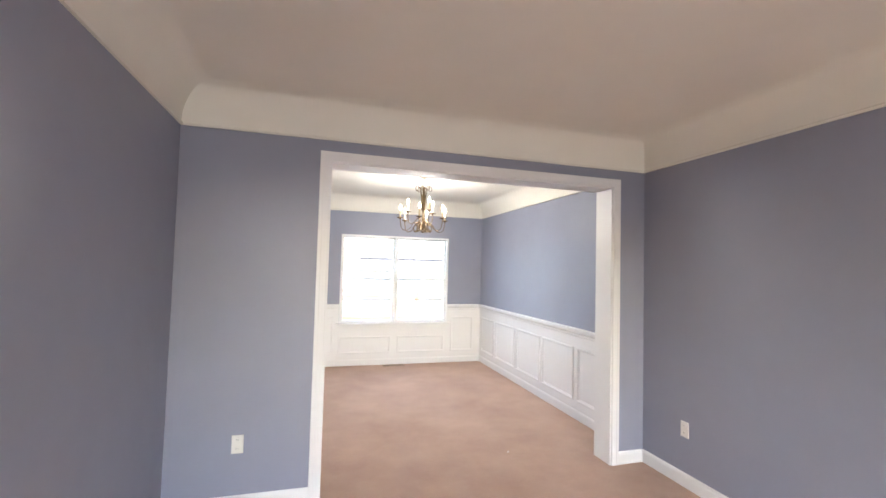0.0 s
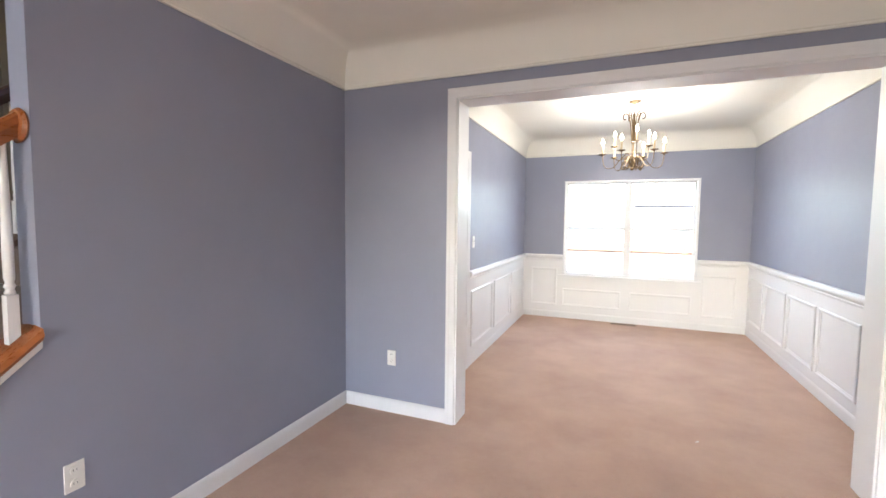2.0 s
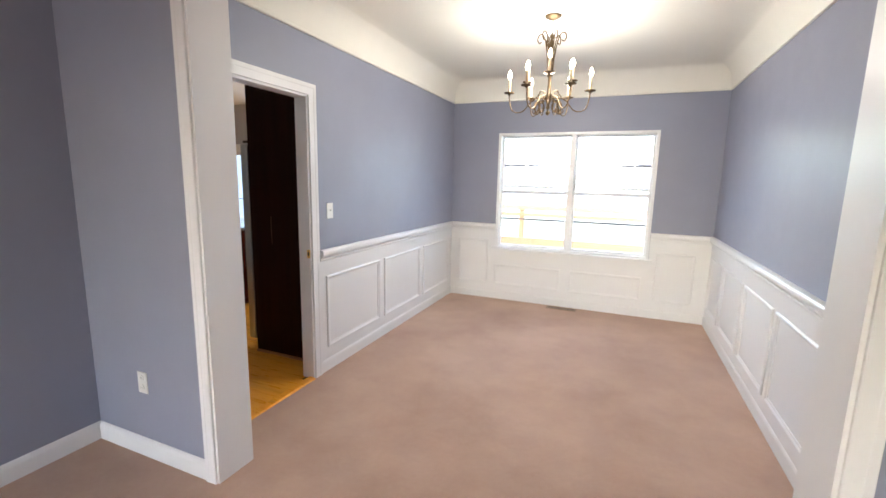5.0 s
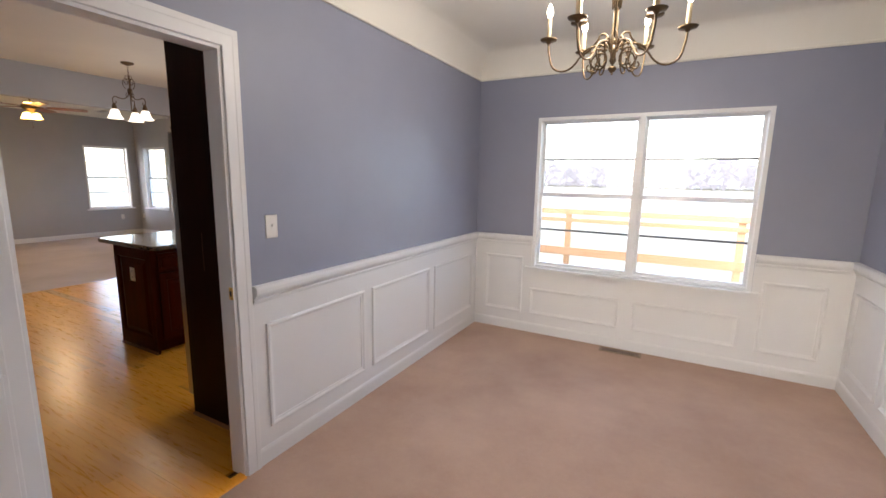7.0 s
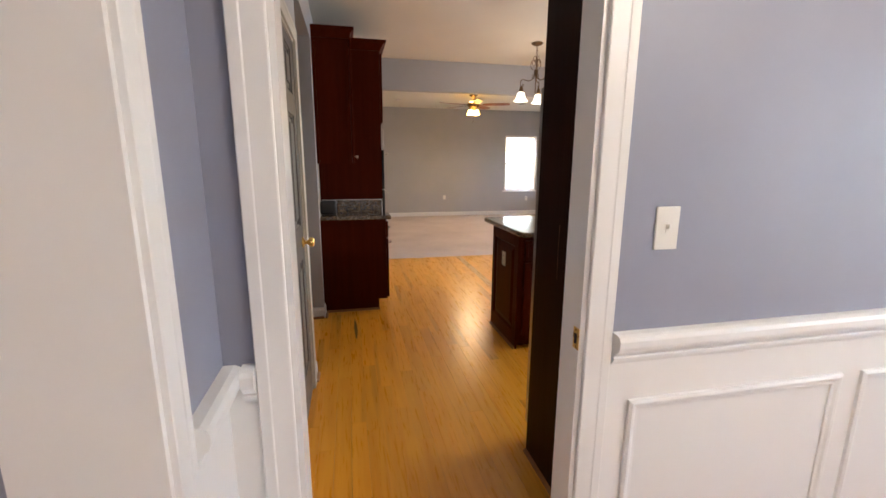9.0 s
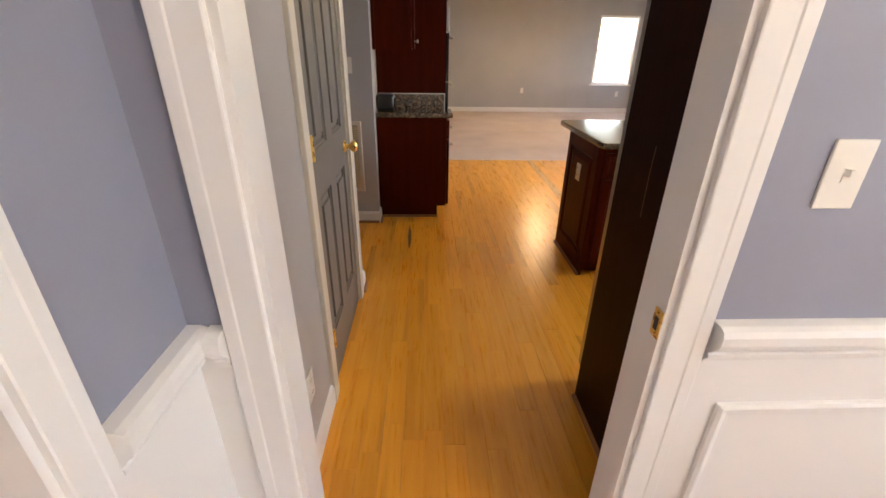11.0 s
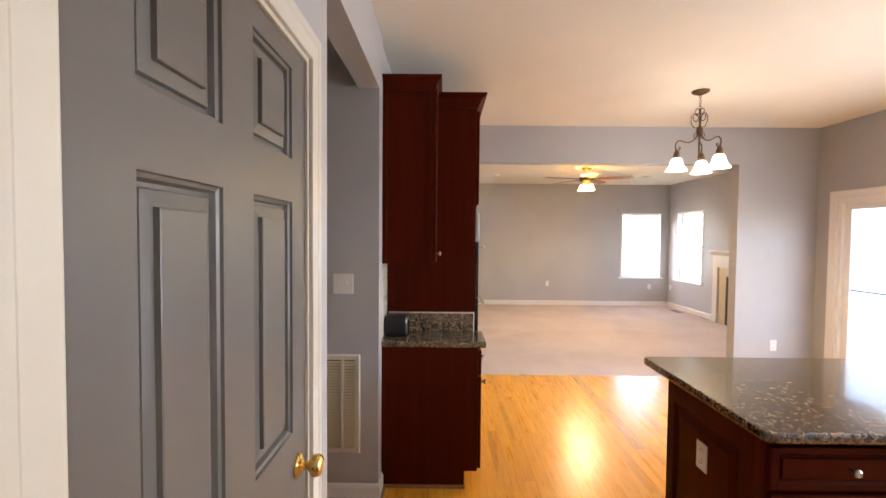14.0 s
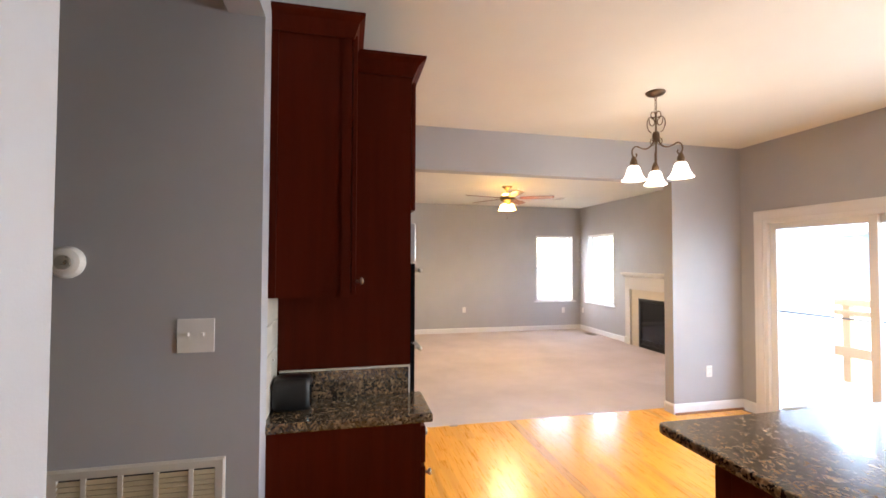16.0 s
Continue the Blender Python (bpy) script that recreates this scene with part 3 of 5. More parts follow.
box(bm, X_KR - 0.004, X_DL + 0.004, KD0, KD1, KDH - 0.015, KDH)
structure("trim_doorway_jamb", bm, M_TRIM, "white painted jamb of the kitchen doorway", "door jamb")
bm = fresh()
run(bm, (-1.155, KD0 + 0.015), (-1.155, KD1 - 0.015), (1, 0, 0), [(0, 0.0), (0.055, 0.0), (0.050, 0.007), (0.035, 0.011), (0.0, 0.012)])
structure("threshold", bm, M_PLANK, "honey wood threshold between carpet and planks", "threshold")
strike = thing("strike_plate", (X_DL - 0.010, KD1 - 0.015, 0.948), "brass strike plate let into the white door jamb", "strike plate")
part("plate", slab(-0.014, 0.014, -0.003, 0.0, -0.03, 0.03, bevel=0.001), M_BRASS, strike)
part("latch_hole", slab(-0.006, 0.006, -0.0042, -0.003, -0.014, 0.014), M_SLOT, strike)

# closet door
bm = fresh()
casing(bm, PD1 - PD0, PDH, basis((PD1, YK, 0), (-1, 0, 0), (0, 0, 1)), 0.075)
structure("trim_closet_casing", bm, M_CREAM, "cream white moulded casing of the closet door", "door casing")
bm = fresh()
box(bm, PD0, PD0 + 0.012, 2.735, YK + 0.004, 0, PDH - 0.012)
box(bm, PD1 - 0.012, PD1, 2.735, YK + 0.004, 0, PDH - 0.012)
box(bm, PD0, PD1, 2.735, YK + 0.004, PDH - 0.012, PDH)
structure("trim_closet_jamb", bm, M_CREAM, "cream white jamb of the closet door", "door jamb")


DOOR_FIELD = ((0, -0.028), (0, 0), (0.0015, -0.006), (0.008, -0.009), (0.012, -0.019), (0.019, -0.020), (0.022, -0.013), (0.044, -0.010), (0.0452, -0.002), (0.048, -0.001))


def six_panel_door():
    x0, x1, z0, z1 = PD0 + 0.014, PD1 - 0.014, 0.008, PDH - 0.015
    y0, y1 = YK - 0.038, YK - 0.003
    cols = [(-2.625, -2.410), (-2.292, -2.085)]
    rows = [(0.24, 0.87), (1.062, 1.650), (1.758, 1.982)]
    bm = fresh()
    for a, b in ((x0, cols[0][0]), (cols[0][1], cols[1][0]), (cols[1][1], x1)):
        box(bm, a, b, y0, y1, z0, z1)
    zs = [z0, *[z for r in rows for z in r], z1]
    for c in cols:
        for a, b in zip(zs[::2], zs[1::2]):
            box(bm, c[0], c[1], y0, y1, a, b)
    door = structure("door_1", bm, M_DOOR, "closed grey six-panel closet door", "door")
    for c in cols:
        for r in rows:
            part("panel", raised_panel(fresh(), c[1] - c[0], r[1] - r[0], basis((c[1], y1, r[0]), (-1, 0, 0), (0, 0, 1)), 0.011, 0.042, DOOR_FIELD), M_DOOR, door)
    m = basis((-2.662, y1, 0.958), (1, 0, 0), (0, 0, -1))
    knob = part("door_knob", lathe(fresh(), [(0.0, 0.0), (0.031, 0.0), (0.031, 0.004), (0.020, 0.010), (0.011, 0.014), (0.010, 0.026), (0.016, 0.032), (0.026, 0.040), (0.029, 0.050), (0.026, 0.060), (0.016, 0.066), (0.0, 0.067)], (0, 0, 0), 20, m), M_BRASS, door, "round polished brass knob", True)
    for z in (0.28, 1.095, 1.86):
        bm = fresh()
        lathe(bm, [(0.0, -0.045), (0.008, -0.045), (0.008, 0.045), (0.0, 0.045)], (PD1 - 0.008, YK + 0.016, z), 10)
        box(bm, PD1 - 0.036, PD1 - 0.010, y1, y1 + 0.009, z - 0.044, z + 0.044)
        part("hinge", bm, M_BRASS, door, "brass butt hinge")
    return door


six_panel_door()


# ---- windows ----
def double_hung(name, w, h, m, units, label, bars=True, wall_deep=0.15):
    """m: lower left corner of the opening on the room side; local y up, local z into the room."""
    win = new(name)
    tagged(win, label, "window", kind="structure")

    def bx(bm, x0, x1, y0, y1, z0, z1):
        box(bm, x0, x1, y0, y1, z0, z1, m=m)

    bm = fresh()
    f = 0.030
    bx(bm, 0, f, 0, h, -0.12, 0.010)
    bx(bm, w - f, w, 0, h, -0.12, 0.010)
    bx(bm, f, w - f, h - f, h, -0.12, 0.010)
    bx(bm, f, w - f, 0, f * 0.7, -0.12, -0.01)
    uw = w / units
    for k in range(1, units):
        bx(bm, k * uw - 0.022, k * uw + 0.022, f * 0.7, h - f, -0.12, 0.006)
    part("window_frame", bm, M_VINYL, win)
    bm = fresh()
    bx(bm, -0.05, w + 0.05, -0.026, 0.0, -0.02, 0.055)
    part("window_sill", bm, M_TRIM, win)
    for k in range(units):
        a = k * uw + (f if k == 0 else 0.022)
        b = (k + 1) * uw - (f if k == units - 1 else 0.022)
        mid = h / 2
        for lo, hi, z in ((f * 0.7, mid + 0.018, -0.055), (mid - 0.018, h - f, -0.085)):
            s = 0.023
            bm = fresh()
            bx(bm, a, a + s, lo, hi, z - 0.025, z)
            bx(bm, b - s, b, lo, hi, z - 0.025, z)
            bx(bm, a + s, b - s, lo, lo + s, z - 0.025, z)
            bx(bm, a + s, b - s, hi - s, hi, z - 0.025, z)
            sash = part("sash", bm, M_VINYL, win)
            bm = fresh()
            bx(bm, a + s, b - s, lo + s, hi - s, z - 0.015, z - 0.011)
            pane = part("pane", bm, M_GLASS, sash)
            pane.visible_shadow = False
            if bars:
                bm = fresh()
                c = (lo + hi) / 2
                bx(bm, a + s, b - s, c - 0.009, c + 0.009, z - 0.010, z - 0.002)
                part("glazing_bar", bm, M_MUNTIN, sash, "thin dark glazing bar")
    return win


double_hung("window_1", WX1 - WX0, WZ1 - WZ0, basis((WX0, Y_WIN, WZ0), (1, 0, 0), (0, 0, 1)), 2, "white twin double-hung window over the wainscot")
double_hung("window_2", F1Y1 - F1Y0, FZ1 - FZ0, basis((-11.22, F1Y0, FZ0), (0, 1, 0), (0, 0, 1)), 1, "white double-hung family room window")
double_hung("window_3", F2X1 - F2X0, FZ1 - FZ0, basis((F2X0, 8.30, FZ0), (1, 0, 0), (0, 0, 1)), 1, "white double-hung window beside the fireplace")
# out of view, added so that more daylight enters the kitchen
double_hung("window_5_added", KX1 - KX0, 2.10 - 1.08, basis((KX0, YS, 1.08), (1, 0, 0), (0, 0, 1)), 2, "white double-hung kitchen window, unseen, added for daylight")
# unseen mirror of window_3, added to brighten the family room
double_hung("window_4_added", F3X1 - F3X0, FZ1 - FZ0, basis((F3X0, 8.30, FZ0), (1, 0, 0), (0, 0, 1)), 1, "white double-hung window beside the fireplace")


def sliding_door():
    door = new("door_2")
    tagged(door, "white sliding glass patio door to a deck", "patio door", kind="structure")
    w, h = SX1 - SX0, SZ1
    m = basis((SX0, YS, 0), (1, 0, 0), (0, 0, 1))
    bm = fresh()
    casing(bm, w, h, m, 0.088, 0.018)
    part("casing", bm, M_TRIM, door)
    bm = fresh()
    box(bm, 0, 0.04, 0, h, -0.13, 0.004, m=m)
    box(bm, w - 0.04, w, 0, h, -0.13, 0.004, m=m)
    box(bm, 0.04, w - 0.04, h - 0.04, h, -0.13, 0.004, m=m)
    box(bm, 0.04, w - 0.04, 0.0, 0.03, -0.13, 0.0, m=m)
    part("door_frame", bm, M_VINYL, door)
    for a, b, z in ((0.04, w / 2 + 0.035, -0.035), (w / 2 - 0.035, w - 0.04, -0.08)):
        bm = fresh()
        s = 0.062
        box(bm, a, a + s, 0.03, h - 0.04, z - 0.035, z, m=m)
        box(bm, b - s, b, 0.03, h - 0.04, z - 0.035, z, m=m)
        box(bm, a + s, b - s, h - 0.04 - s, h - 0.04, z - 0.035, z, m=m)
        box(bm, a + s, b - s, 0.03, 0.03 + s * 1.2, z - 0.035, z, m=m)
        leaf = part("sliding_panel", bm, M_VINYL, door)
        bm = fresh()
        box(bm, a + s, b - s, 0.03 + s * 1.2, h - 0.04 - s, z - 0.02, z - 0.014, m=m)
        pane = part("pane", bm, M_GLASS, leaf)
        pane.visible_shadow = False
        bm = fresh()
        box(bm, a + s, b - s, 1.055, 1.066, z - 0.012, z - 0.005, m=m)
        part("glazing_bar", bm, M_MUNTIN, leaf, "thin dark bar across the glass")
    return door


sliding_door()


# ---- wall plates, registers ----
def outlet(place, rz, label="white duplex outlet on a painted wall", w=0.07, h=0.115):
    """Local: plate in the x-z plane, facing -y."""
    ob = thing("wall_outlet", place, label, "outlet", "wall outlets", rz=rz)
    part("cover_plate", slab(-w / 2, w / 2, -0.006, 0, -h / 2, h / 2, bevel=0.002), M_PLATE, ob)
    for z in (-0.027, 0.027):
        bm = fresh()
        lathe(bm, [(0.0, 0.0), (0.0165, 0.0), (0.0165, 0.003), (0.0, 0.003)], (0, 0, 0), 16, basis((0, -0.006, z), (1, 0, 0), (0, 0, 1)))
        sock = part("socket", bm, M_PLATE, ob)
        for x in (-0.006, 0.006):
            part("slot", slab(x - 0.001, x + 0.001, -0.0098, -0.009, z - 0.002, z + 0.006), M_SLOT, sock)
    return ob


def switch(place, rz, gangs=1, label="white toggle light switch on a painted wall"):
    w = 0.07 + 0.046 * (gangs - 1)
    ob = thing("light_switch", place, label, "light switch", "light switches", rz=rz)
    part("cover_plate", slab(-w / 2, w / 2, -0.006, 0, -0.0575, 0.0575, bevel=0.002), M_PLATE, ob)
    for k in range(gangs):
        x = (k - (gangs - 1) / 2) * 0.046
        bm = fresh()
        box(bm, x - 0.005, x + 0.005, -0.007, -0.006, -0.012, 0.012)
        box(bm, x - 0.004, x + 0.004, -0.017, -0.007, 0.0, 0.011, bevel=0.001)
        part("toggle", bm, M_PLATE, ob)
    return ob


outlet((-1.317, Y_OPEN0, 0.42), 0)
outlet((-1.73, 0.80, 0.43), 90)
outlet((1.80, 2.192, 0.418), -90)
outlet((-11.22, 5.563, 0.488), 90)
outlet((-11.22, 7.877, 0.434), 90)
outlet((-11.10, 8.30, 0.438), 0)
outlet((-6.13, 6.777, 0.41), 90)
outlet((-1.63, YK, 0.335), 180, "white duplex outlet low beside the closet door")
switch((X_DL, 3.933, 1.245), 90)
switch((HX0, 2.636, 1.282), 90, 2, "white double toggle switch on the hall wall")
switch((-4.30, YK - 0.015, 1.12), 180, 1, "white switch on the backsplash above the counter")

thermo = thing("wall_thermostat", (HX0, 2.255, 1.53), "round off-white thermostat on the hall wall", "thermostat")
bm = fresh()
lathe(bm, [(0.0, 0.0), (0.052, 0.0), (0.052, 0.008), (0.044, 0.020), (0.030, 0.026), (0.0, 0.026)], (0, 0, 0), 24, basis((0, 0, 0), (0, 1, 0), (0, 0, 1)))
part("dial", bm, M_PLATE, thermo)
bm = fresh()
lathe(bm, [(0.0, 0.026), (0.024, 0.026), (0.022, 0.031), (0.0, 0.031)], (0, 0, 0), 20, basis((0, 0, 0), (0, 1, 0), (0, 0, 1)))
part("cap", bm, M_NICKEL, thermo)


def return_grille():
    y0, y1, z0, z1 = 2.215, 2.735, 0.285, 0.868
    g = thing("return_air_grille", (HX0, (y0 + y1) / 2, z0), "large cream louvred return air grille on the hall wall", "air vent")
    w, h = y1 - y0, z1 - z0
    part("backing", slab(0.0, 0.003, -w / 2 + 0.01, w / 2 - 0.01, 0.01, h - 0.01), M_SLOT, g, "dark duct opening")
    bm = fresh()
    m = basis((0, -w / 2, 0), (0, 1, 0), (0, 0, 1))
    rings(bm, rect_loops(w, h, [(0, 0.0), (0, 0.006), (0.006, 0.012), (0.030, 0.010), (0.034, 0.0)], m), True, False)
    for k in (1, 2, 3, 4):
        yy = -w / 2 + w * k / 5
        box(bm, 0.003, 0.012, yy - 0.007, yy + 0.007, 0.03, h - 0.03)
    part("frame", bm, M_CREAM, g)
    first = None
    n = 30
    for k in range(n):
        z = 0.036 + (h - 0.072) * (k + 0.5) / n
        if first is None:
            bm = fresh()
            loops = [[(0.0035, y, 0.0055), (0.0105, y, -0.0065), (0.0115, y, -0.005), (0.0045, y, 0.007)] for y in (-w / 2 + 0.03, w / 2 - 0.03)]
            rings(bm, loops)
            first = part("slat", bm, M_SLAT, g)
            first.location.z = z
        else:
            s = new("slat", first.data)
            s.parent = g
            s.location.z = z
    return g


return_grille()


def floor_register(place, w, d, label, mat):
    r = thing("floor_register", place, label, "floor register")
    bm = fresh()
    rings(bm, rect_loops(w, d, [(0, 0.0), (0, 0.003), (0.004, 0.006), (0.016, 0.006), (0.018, 0.001)], basis((-w / 2, -d / 2, 0), (1, 0, 0), (0, 1, 0))), True, False)
    part("frame", bm, mat, r)
    part("backing", slab(-w / 2 + 0.012, w / 2 - 0.012, -d / 2 + 0.012, d / 2 - 0.012, 0.0005, 0.0015), M_DUCT, r)
    data = None
    n = int(w / 0.016)
    for k in range(n):
        x = -w / 2 + 0.018 + (w - 0.036) * (k + 0.5) / n
        if data is None:
            s = part("slat", slab(-0.003, 0.003, -d / 2 + 0.017, d / 2 - 0.017, 0.0015, 0.005), mat, r)
            data = s.data
        else:
            s = new("slat", data)
            s.parent = r
        s.location.x = x
    return r


floor_register((0.34, 6.385, 0.0), 0.345, 0.11, "tan metal floor register in the carpet by the window wall", M_VENT)
floor_register((-10.53, 8.12, 0.0), 0.34, 0.13, "tan metal floor register under the family room window", M_VENT)


# ---- stairs beside the living room ----
def baluster_mesh(h):
    bm = fresh()
    s = 0.017
    box(bm, -s, s, -s, s, -0.03, 0.17)
    prof = [(0.010, 0.17), (0.017, 0.175), (0.012, 0.19), (0.017, 0.20), (0.012, 0.215), (0.016, 0.23), (0.0165, 0.32), (0.014, 0.5), (0.0115, h)]
    lathe(bm, prof, (0, 0, 0), 12)
    return bm


def balustrade(x, label, y_from, y_to, rail_mat):
    st = thing("stair_balustrade", (x, 0, 0), label, "stair railing")
    # shoe cap on the knee wall, with a white strip under it
    def sloped(y0, y1, prof):
        loops = []
        for y in (y0, y1):
            loops.append([(px, y, knee_z(y) + pz) for px, pz in prof])
        return rings(fresh(), loops)

    part("shoe_rail", sloped(y_from, y_to, [(-0.075, 0.0), (0.075, 0.0), (0.085, 0.018), (0.078, 0.042), (0.03, 0.05), (-0.03, 0.05), (-0.078, 0.042), (-0.085, 0.018)]), rail_mat, st)
    part("apron_strip", sloped(y_from, y_to, [(-0.068, -0.03), (0.068, -0.03), (0.070, 0.0), (-0.070, 0.0)]), M_TRIM, st)
    r0 = 0.75
    part("handrail", sloped(y_from, y_to, [(-0.022, r0), (0.022, r0), (0.026, r0 + 0.03), (0.034, r0 + 0.05), (0.030, r0 + 0.078), (0.012, r0 + 0.09), (-0.012, r0 + 0.09), (-0.030, r0 + 0.078), (-0.034, r0 + 0.05), (-0.026, r0 + 0.03)]), rail_mat, st)
    bm = fresh()
    lathe(bm, [(0.0, 0.0), (0.060, 0.0), (0.064, 0.008), (0.055, 0.018), (0.0, 0.020)], (0, 0, 0), 24, basis((0, y_to - 0.001, knee_z(y_to) + r0 + 0.03), (1, 0, 0), (0, 0, 1)))
    part("rosette", bm, rail_mat, st, "turned wooden wall rosette")
    data = None
    y = y_to - 0.055
    while y > y_from + 0.02:
        if data is None:
            b = part("baluster", baluster_mesh(r0 - 0.02), M_TRIM, st, "white turned baluster", True)
            b.data.set_sharp_from_angle(angle=radians(40))
            data = b.data
        else:
            b = new("baluster", data)
            b.parent = st
        b.location = (0, y, knee_z(y) + 0.045)
        y -= 0.122
    return st


balustrade(-1.79, "white turned balusters with an orange oak handrail", y_low + 0.25, Y_STAIR, M_RAIL)
balustrade(-2.80, "far stair railing with white balusters and dark shoe", y_low + 0.25, 1.30, M_RAIL_D)
stairs = thing("staircase", (-2.29, 0, 0), "brown carpeted stairs with white side skirts", "staircase")
for k in range(9):
    z = 0.185 * (k + 1)
    y = y_low + 0.12 + k * 0.185 / SLOPE
    part("step", slab(-0.43, 0.43, y, y + 0.185 / SLOPE + (0.02 if k < 8 else 0.2), z - 0.185 if k else 0.0, z, bevel=0.012), M_STAIR, stairs)
bm = fresh()
rings(bm, [[(x, y_low, 0), (x, 1.30, 0), (x, 1.30, knee_z(1.30) - 0.03), (x, y_low, 0.005)] for x in (-0.56, -0.44)])
part("skirt", bm, M_TRIM, stairs, "white painted side skirt")
wall("wall_foyer_end", [(-4.42, -1.85, 1.70, 1.7195, 0, 3.4), (-4.42, -4.30, -4.40, SLY0, 0, 3.4), (-4.42, -4.30, SLY1, 1.70, 0, 3.4), (-4.42, -4.30, SLY0, SLY1, 1.91, 3.4), (-4.42, -4.30, SLY0, SLY1, 0, 0.35)], M_FOYER, "dark taupe foyer wall with a narrow sidelight opening")
structure("trim_sidelight", casing(fresh(), SLY1 - SLY0, 1.91, basis((-4.30, SLY0, 0), (0, 1, 0), (0, 0, 1)), 0.08), M_SLAT, "cream casing of a narrow foyer sidelight", "trim")
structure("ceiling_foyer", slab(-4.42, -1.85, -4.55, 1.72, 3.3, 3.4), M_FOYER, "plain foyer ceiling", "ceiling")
wall("wall_foyer_upper", [(-1.85, -1.74, -4.40, 0.72, 2.80, 3.4)], M_WALL, "plain wall above the stairs")


# ---- kitchen cabinets ----
def at(ob, bm):
    """Shift world coordinates into a thing's own."""
    o = ob.location
    for v in bm.verts:
        v.co -= o
    return bm


def cabinet_leaf(name, w, h, m, owner, thick=0.02, rail=0.055):
    """A framed cabinet front under its owner, w by h, its face at local z = 0."""
    fld = part(name, at(owner, raised_panel(fresh(), w - 2 * rail, h - 2 * rail, m @ Matrix.Translation((rail, rail, 0)), 0.010, min(0.040, h * 0.12))), M_CAB, owner)
    for nm, b in (("stile", (0, rail, 0, h)), ("stile", (w - rail, w, 0, h)), ("rail", (rail, w - rail, 0, rail)), ("rail", (rail, w - rail, h - rail, h))):
        part(nm, at(owner, box(fresh(), *b, -thick, 0, bevel=0.003, m=m)), M_CAB, fld)
    return fld


def pull_knob(m):
    return lathe(fresh(), [(0.0, 0.0), (0.006, 0.0), (0.005, 0.012), (0.012, 0.018), (0.015, 0.024), (0.012, 0.030), (0.0, 0.032)], (0, 0, 0), 14, m)


def crown(bm, x0, x1, y1, z0, z1, out, back):
    """A sloped crown along the front and the exposed end."""
    pr = [(0.0, z0), (0.006, z0), (0.010, z0 + 0.012), (out * 0.55, z1 - 0.030), (out, z1 - 0.014), (out, z1), (0.0, z1)]
    loops = [[(x1 + d, back, z), (x1 + d, y1 + d, z), (x0, y1 + d, z)] for d, z in pr]
    rings(bm, loops, False, False)
    box(bm, x0, x1 + 0.001, back, y1 + 0.001, z0, z1 - 0.001)
    return bm


YB = YK - 0.015
FACE_Y = ((-1, 0, 0), (0, 0, 1))

base = thing("base_cabinet", (-4.30, 3.15, 0), "dark mahogany base cabinet under a granite counter", "cabinet")


bm = fresh()
loops = [[(x, YB, 0.0), (x, 3.355, 0.0), (x, 3.355, 0.105), (x, 3.435, 0.105), (x, 3.435, 0.880), (x, YB, 0.880)] for x in (-4.43, -4.155)]
rings(bm, loops)
part("body", at(base, bm), M_CAB, base)
leaf = cabinet_leaf("drawer_front", 0.262, 0.15, basis((-4.162, 3.457, 0.708), *FACE_Y), base, 0.02, 0.03)
part("knob", at(base, pull_knob(basis((-4.293, 3.457, 0.783), *FACE_Y))), M_NICKEL, leaf, "small satin nickel knob", True)
leaf = cabinet_leaf("door", 0.262, 0.575, basis((-4.162, 3.457, 0.118), *FACE_Y), base)
part("knob", at(base, pull_knob(basis((-4.195, 3.457, 0.655), *FACE_Y))), M_NICKEL, leaf, "small satin nickel knob", True)
bm = fresh()
run(bm, (-4.155, YB), (-4.155, 3.36), (1, 0, 0), [(0, 0.0), (0.014, 0.0), (0.010, 0.012), (0, 0.018)])
part("shoe_strip", at(base, bm), M_SHOE, base, "reddish wood shoe strip")

ctr = thing("countertop", (-4.30, 3.15, 0.882), "brown speckled granite countertop with low backsplash", "countertop")
bm = fresh()
box(bm, -4.432, -4.128, YB, 3.482, 0.882, 0.920, bevel=0.008)
part("slab", at(ctr, bm), M_GRANITE, ctr)
part("backsplash", at(ctr, slab(-4.431, -4.412, YB + 0.02, 3.42, 0.921, 1.042, bevel=0.002)), M_GRANITE, ctr)
part("backsplash_cap", at(ctr, slab(-4.4315, -4.411, YB + 0.02, 3.42, 1.0425, 1.048)), M_CREAM, ctr, "pale caulk line")
part("backsplash_end", at(ctr, slab(-4.4315, -4.411, 3.4205, 3.4265, 0.921, 1.048)), M_CREAM, ctr, "pale caulk line")
bs = thing("wall_backsplash", (-4.29, YB, 0.921), "beige stone tile backsplash above the counter", "backsplash")
for i in range(2):
    for k in range(4):
        part("tile", slab(-0.139 + i * 0.139, -0.002 + i * 0.139, 0.0, 0.009, 0.001 + k * 0.12, 0.118 + k * 0.12, bevel=0.002), M_TILE, bs)

up = thing("wall_cabinet", (-4.30, 3.0, 1.39), "tall dark mahogany wall cabinet with crown", "cabinet")
bm = fresh()
box(bm, -4.43, -4.168, YB, 3.148, 1.392, 2.47)
part("body", at(up, bm), M_CAB, up)
for a, b in ((YB, 2.865), (3.11, 3.148)):
    part("end_stile", at(up, slab(-4.168, -4.162, a, b, 1.392, 2.44)), M_CAB, up)
leaf = cabinet_leaf("door", 0.255, 1.06, basis((-4.170, 3.170, 1.40), *FACE_Y), up)
part("knob", at(up, pull_knob(basis((-4.195, 3.170, 1.455), *FACE_Y))), M_NICKEL, leaf, "small satin nickel knob", True)
part("crown", at(up, crown(fresh(), -4.43, -4.162, 3.150, 2.440, 2.526, 0.048, YB)), M_CAB, up)

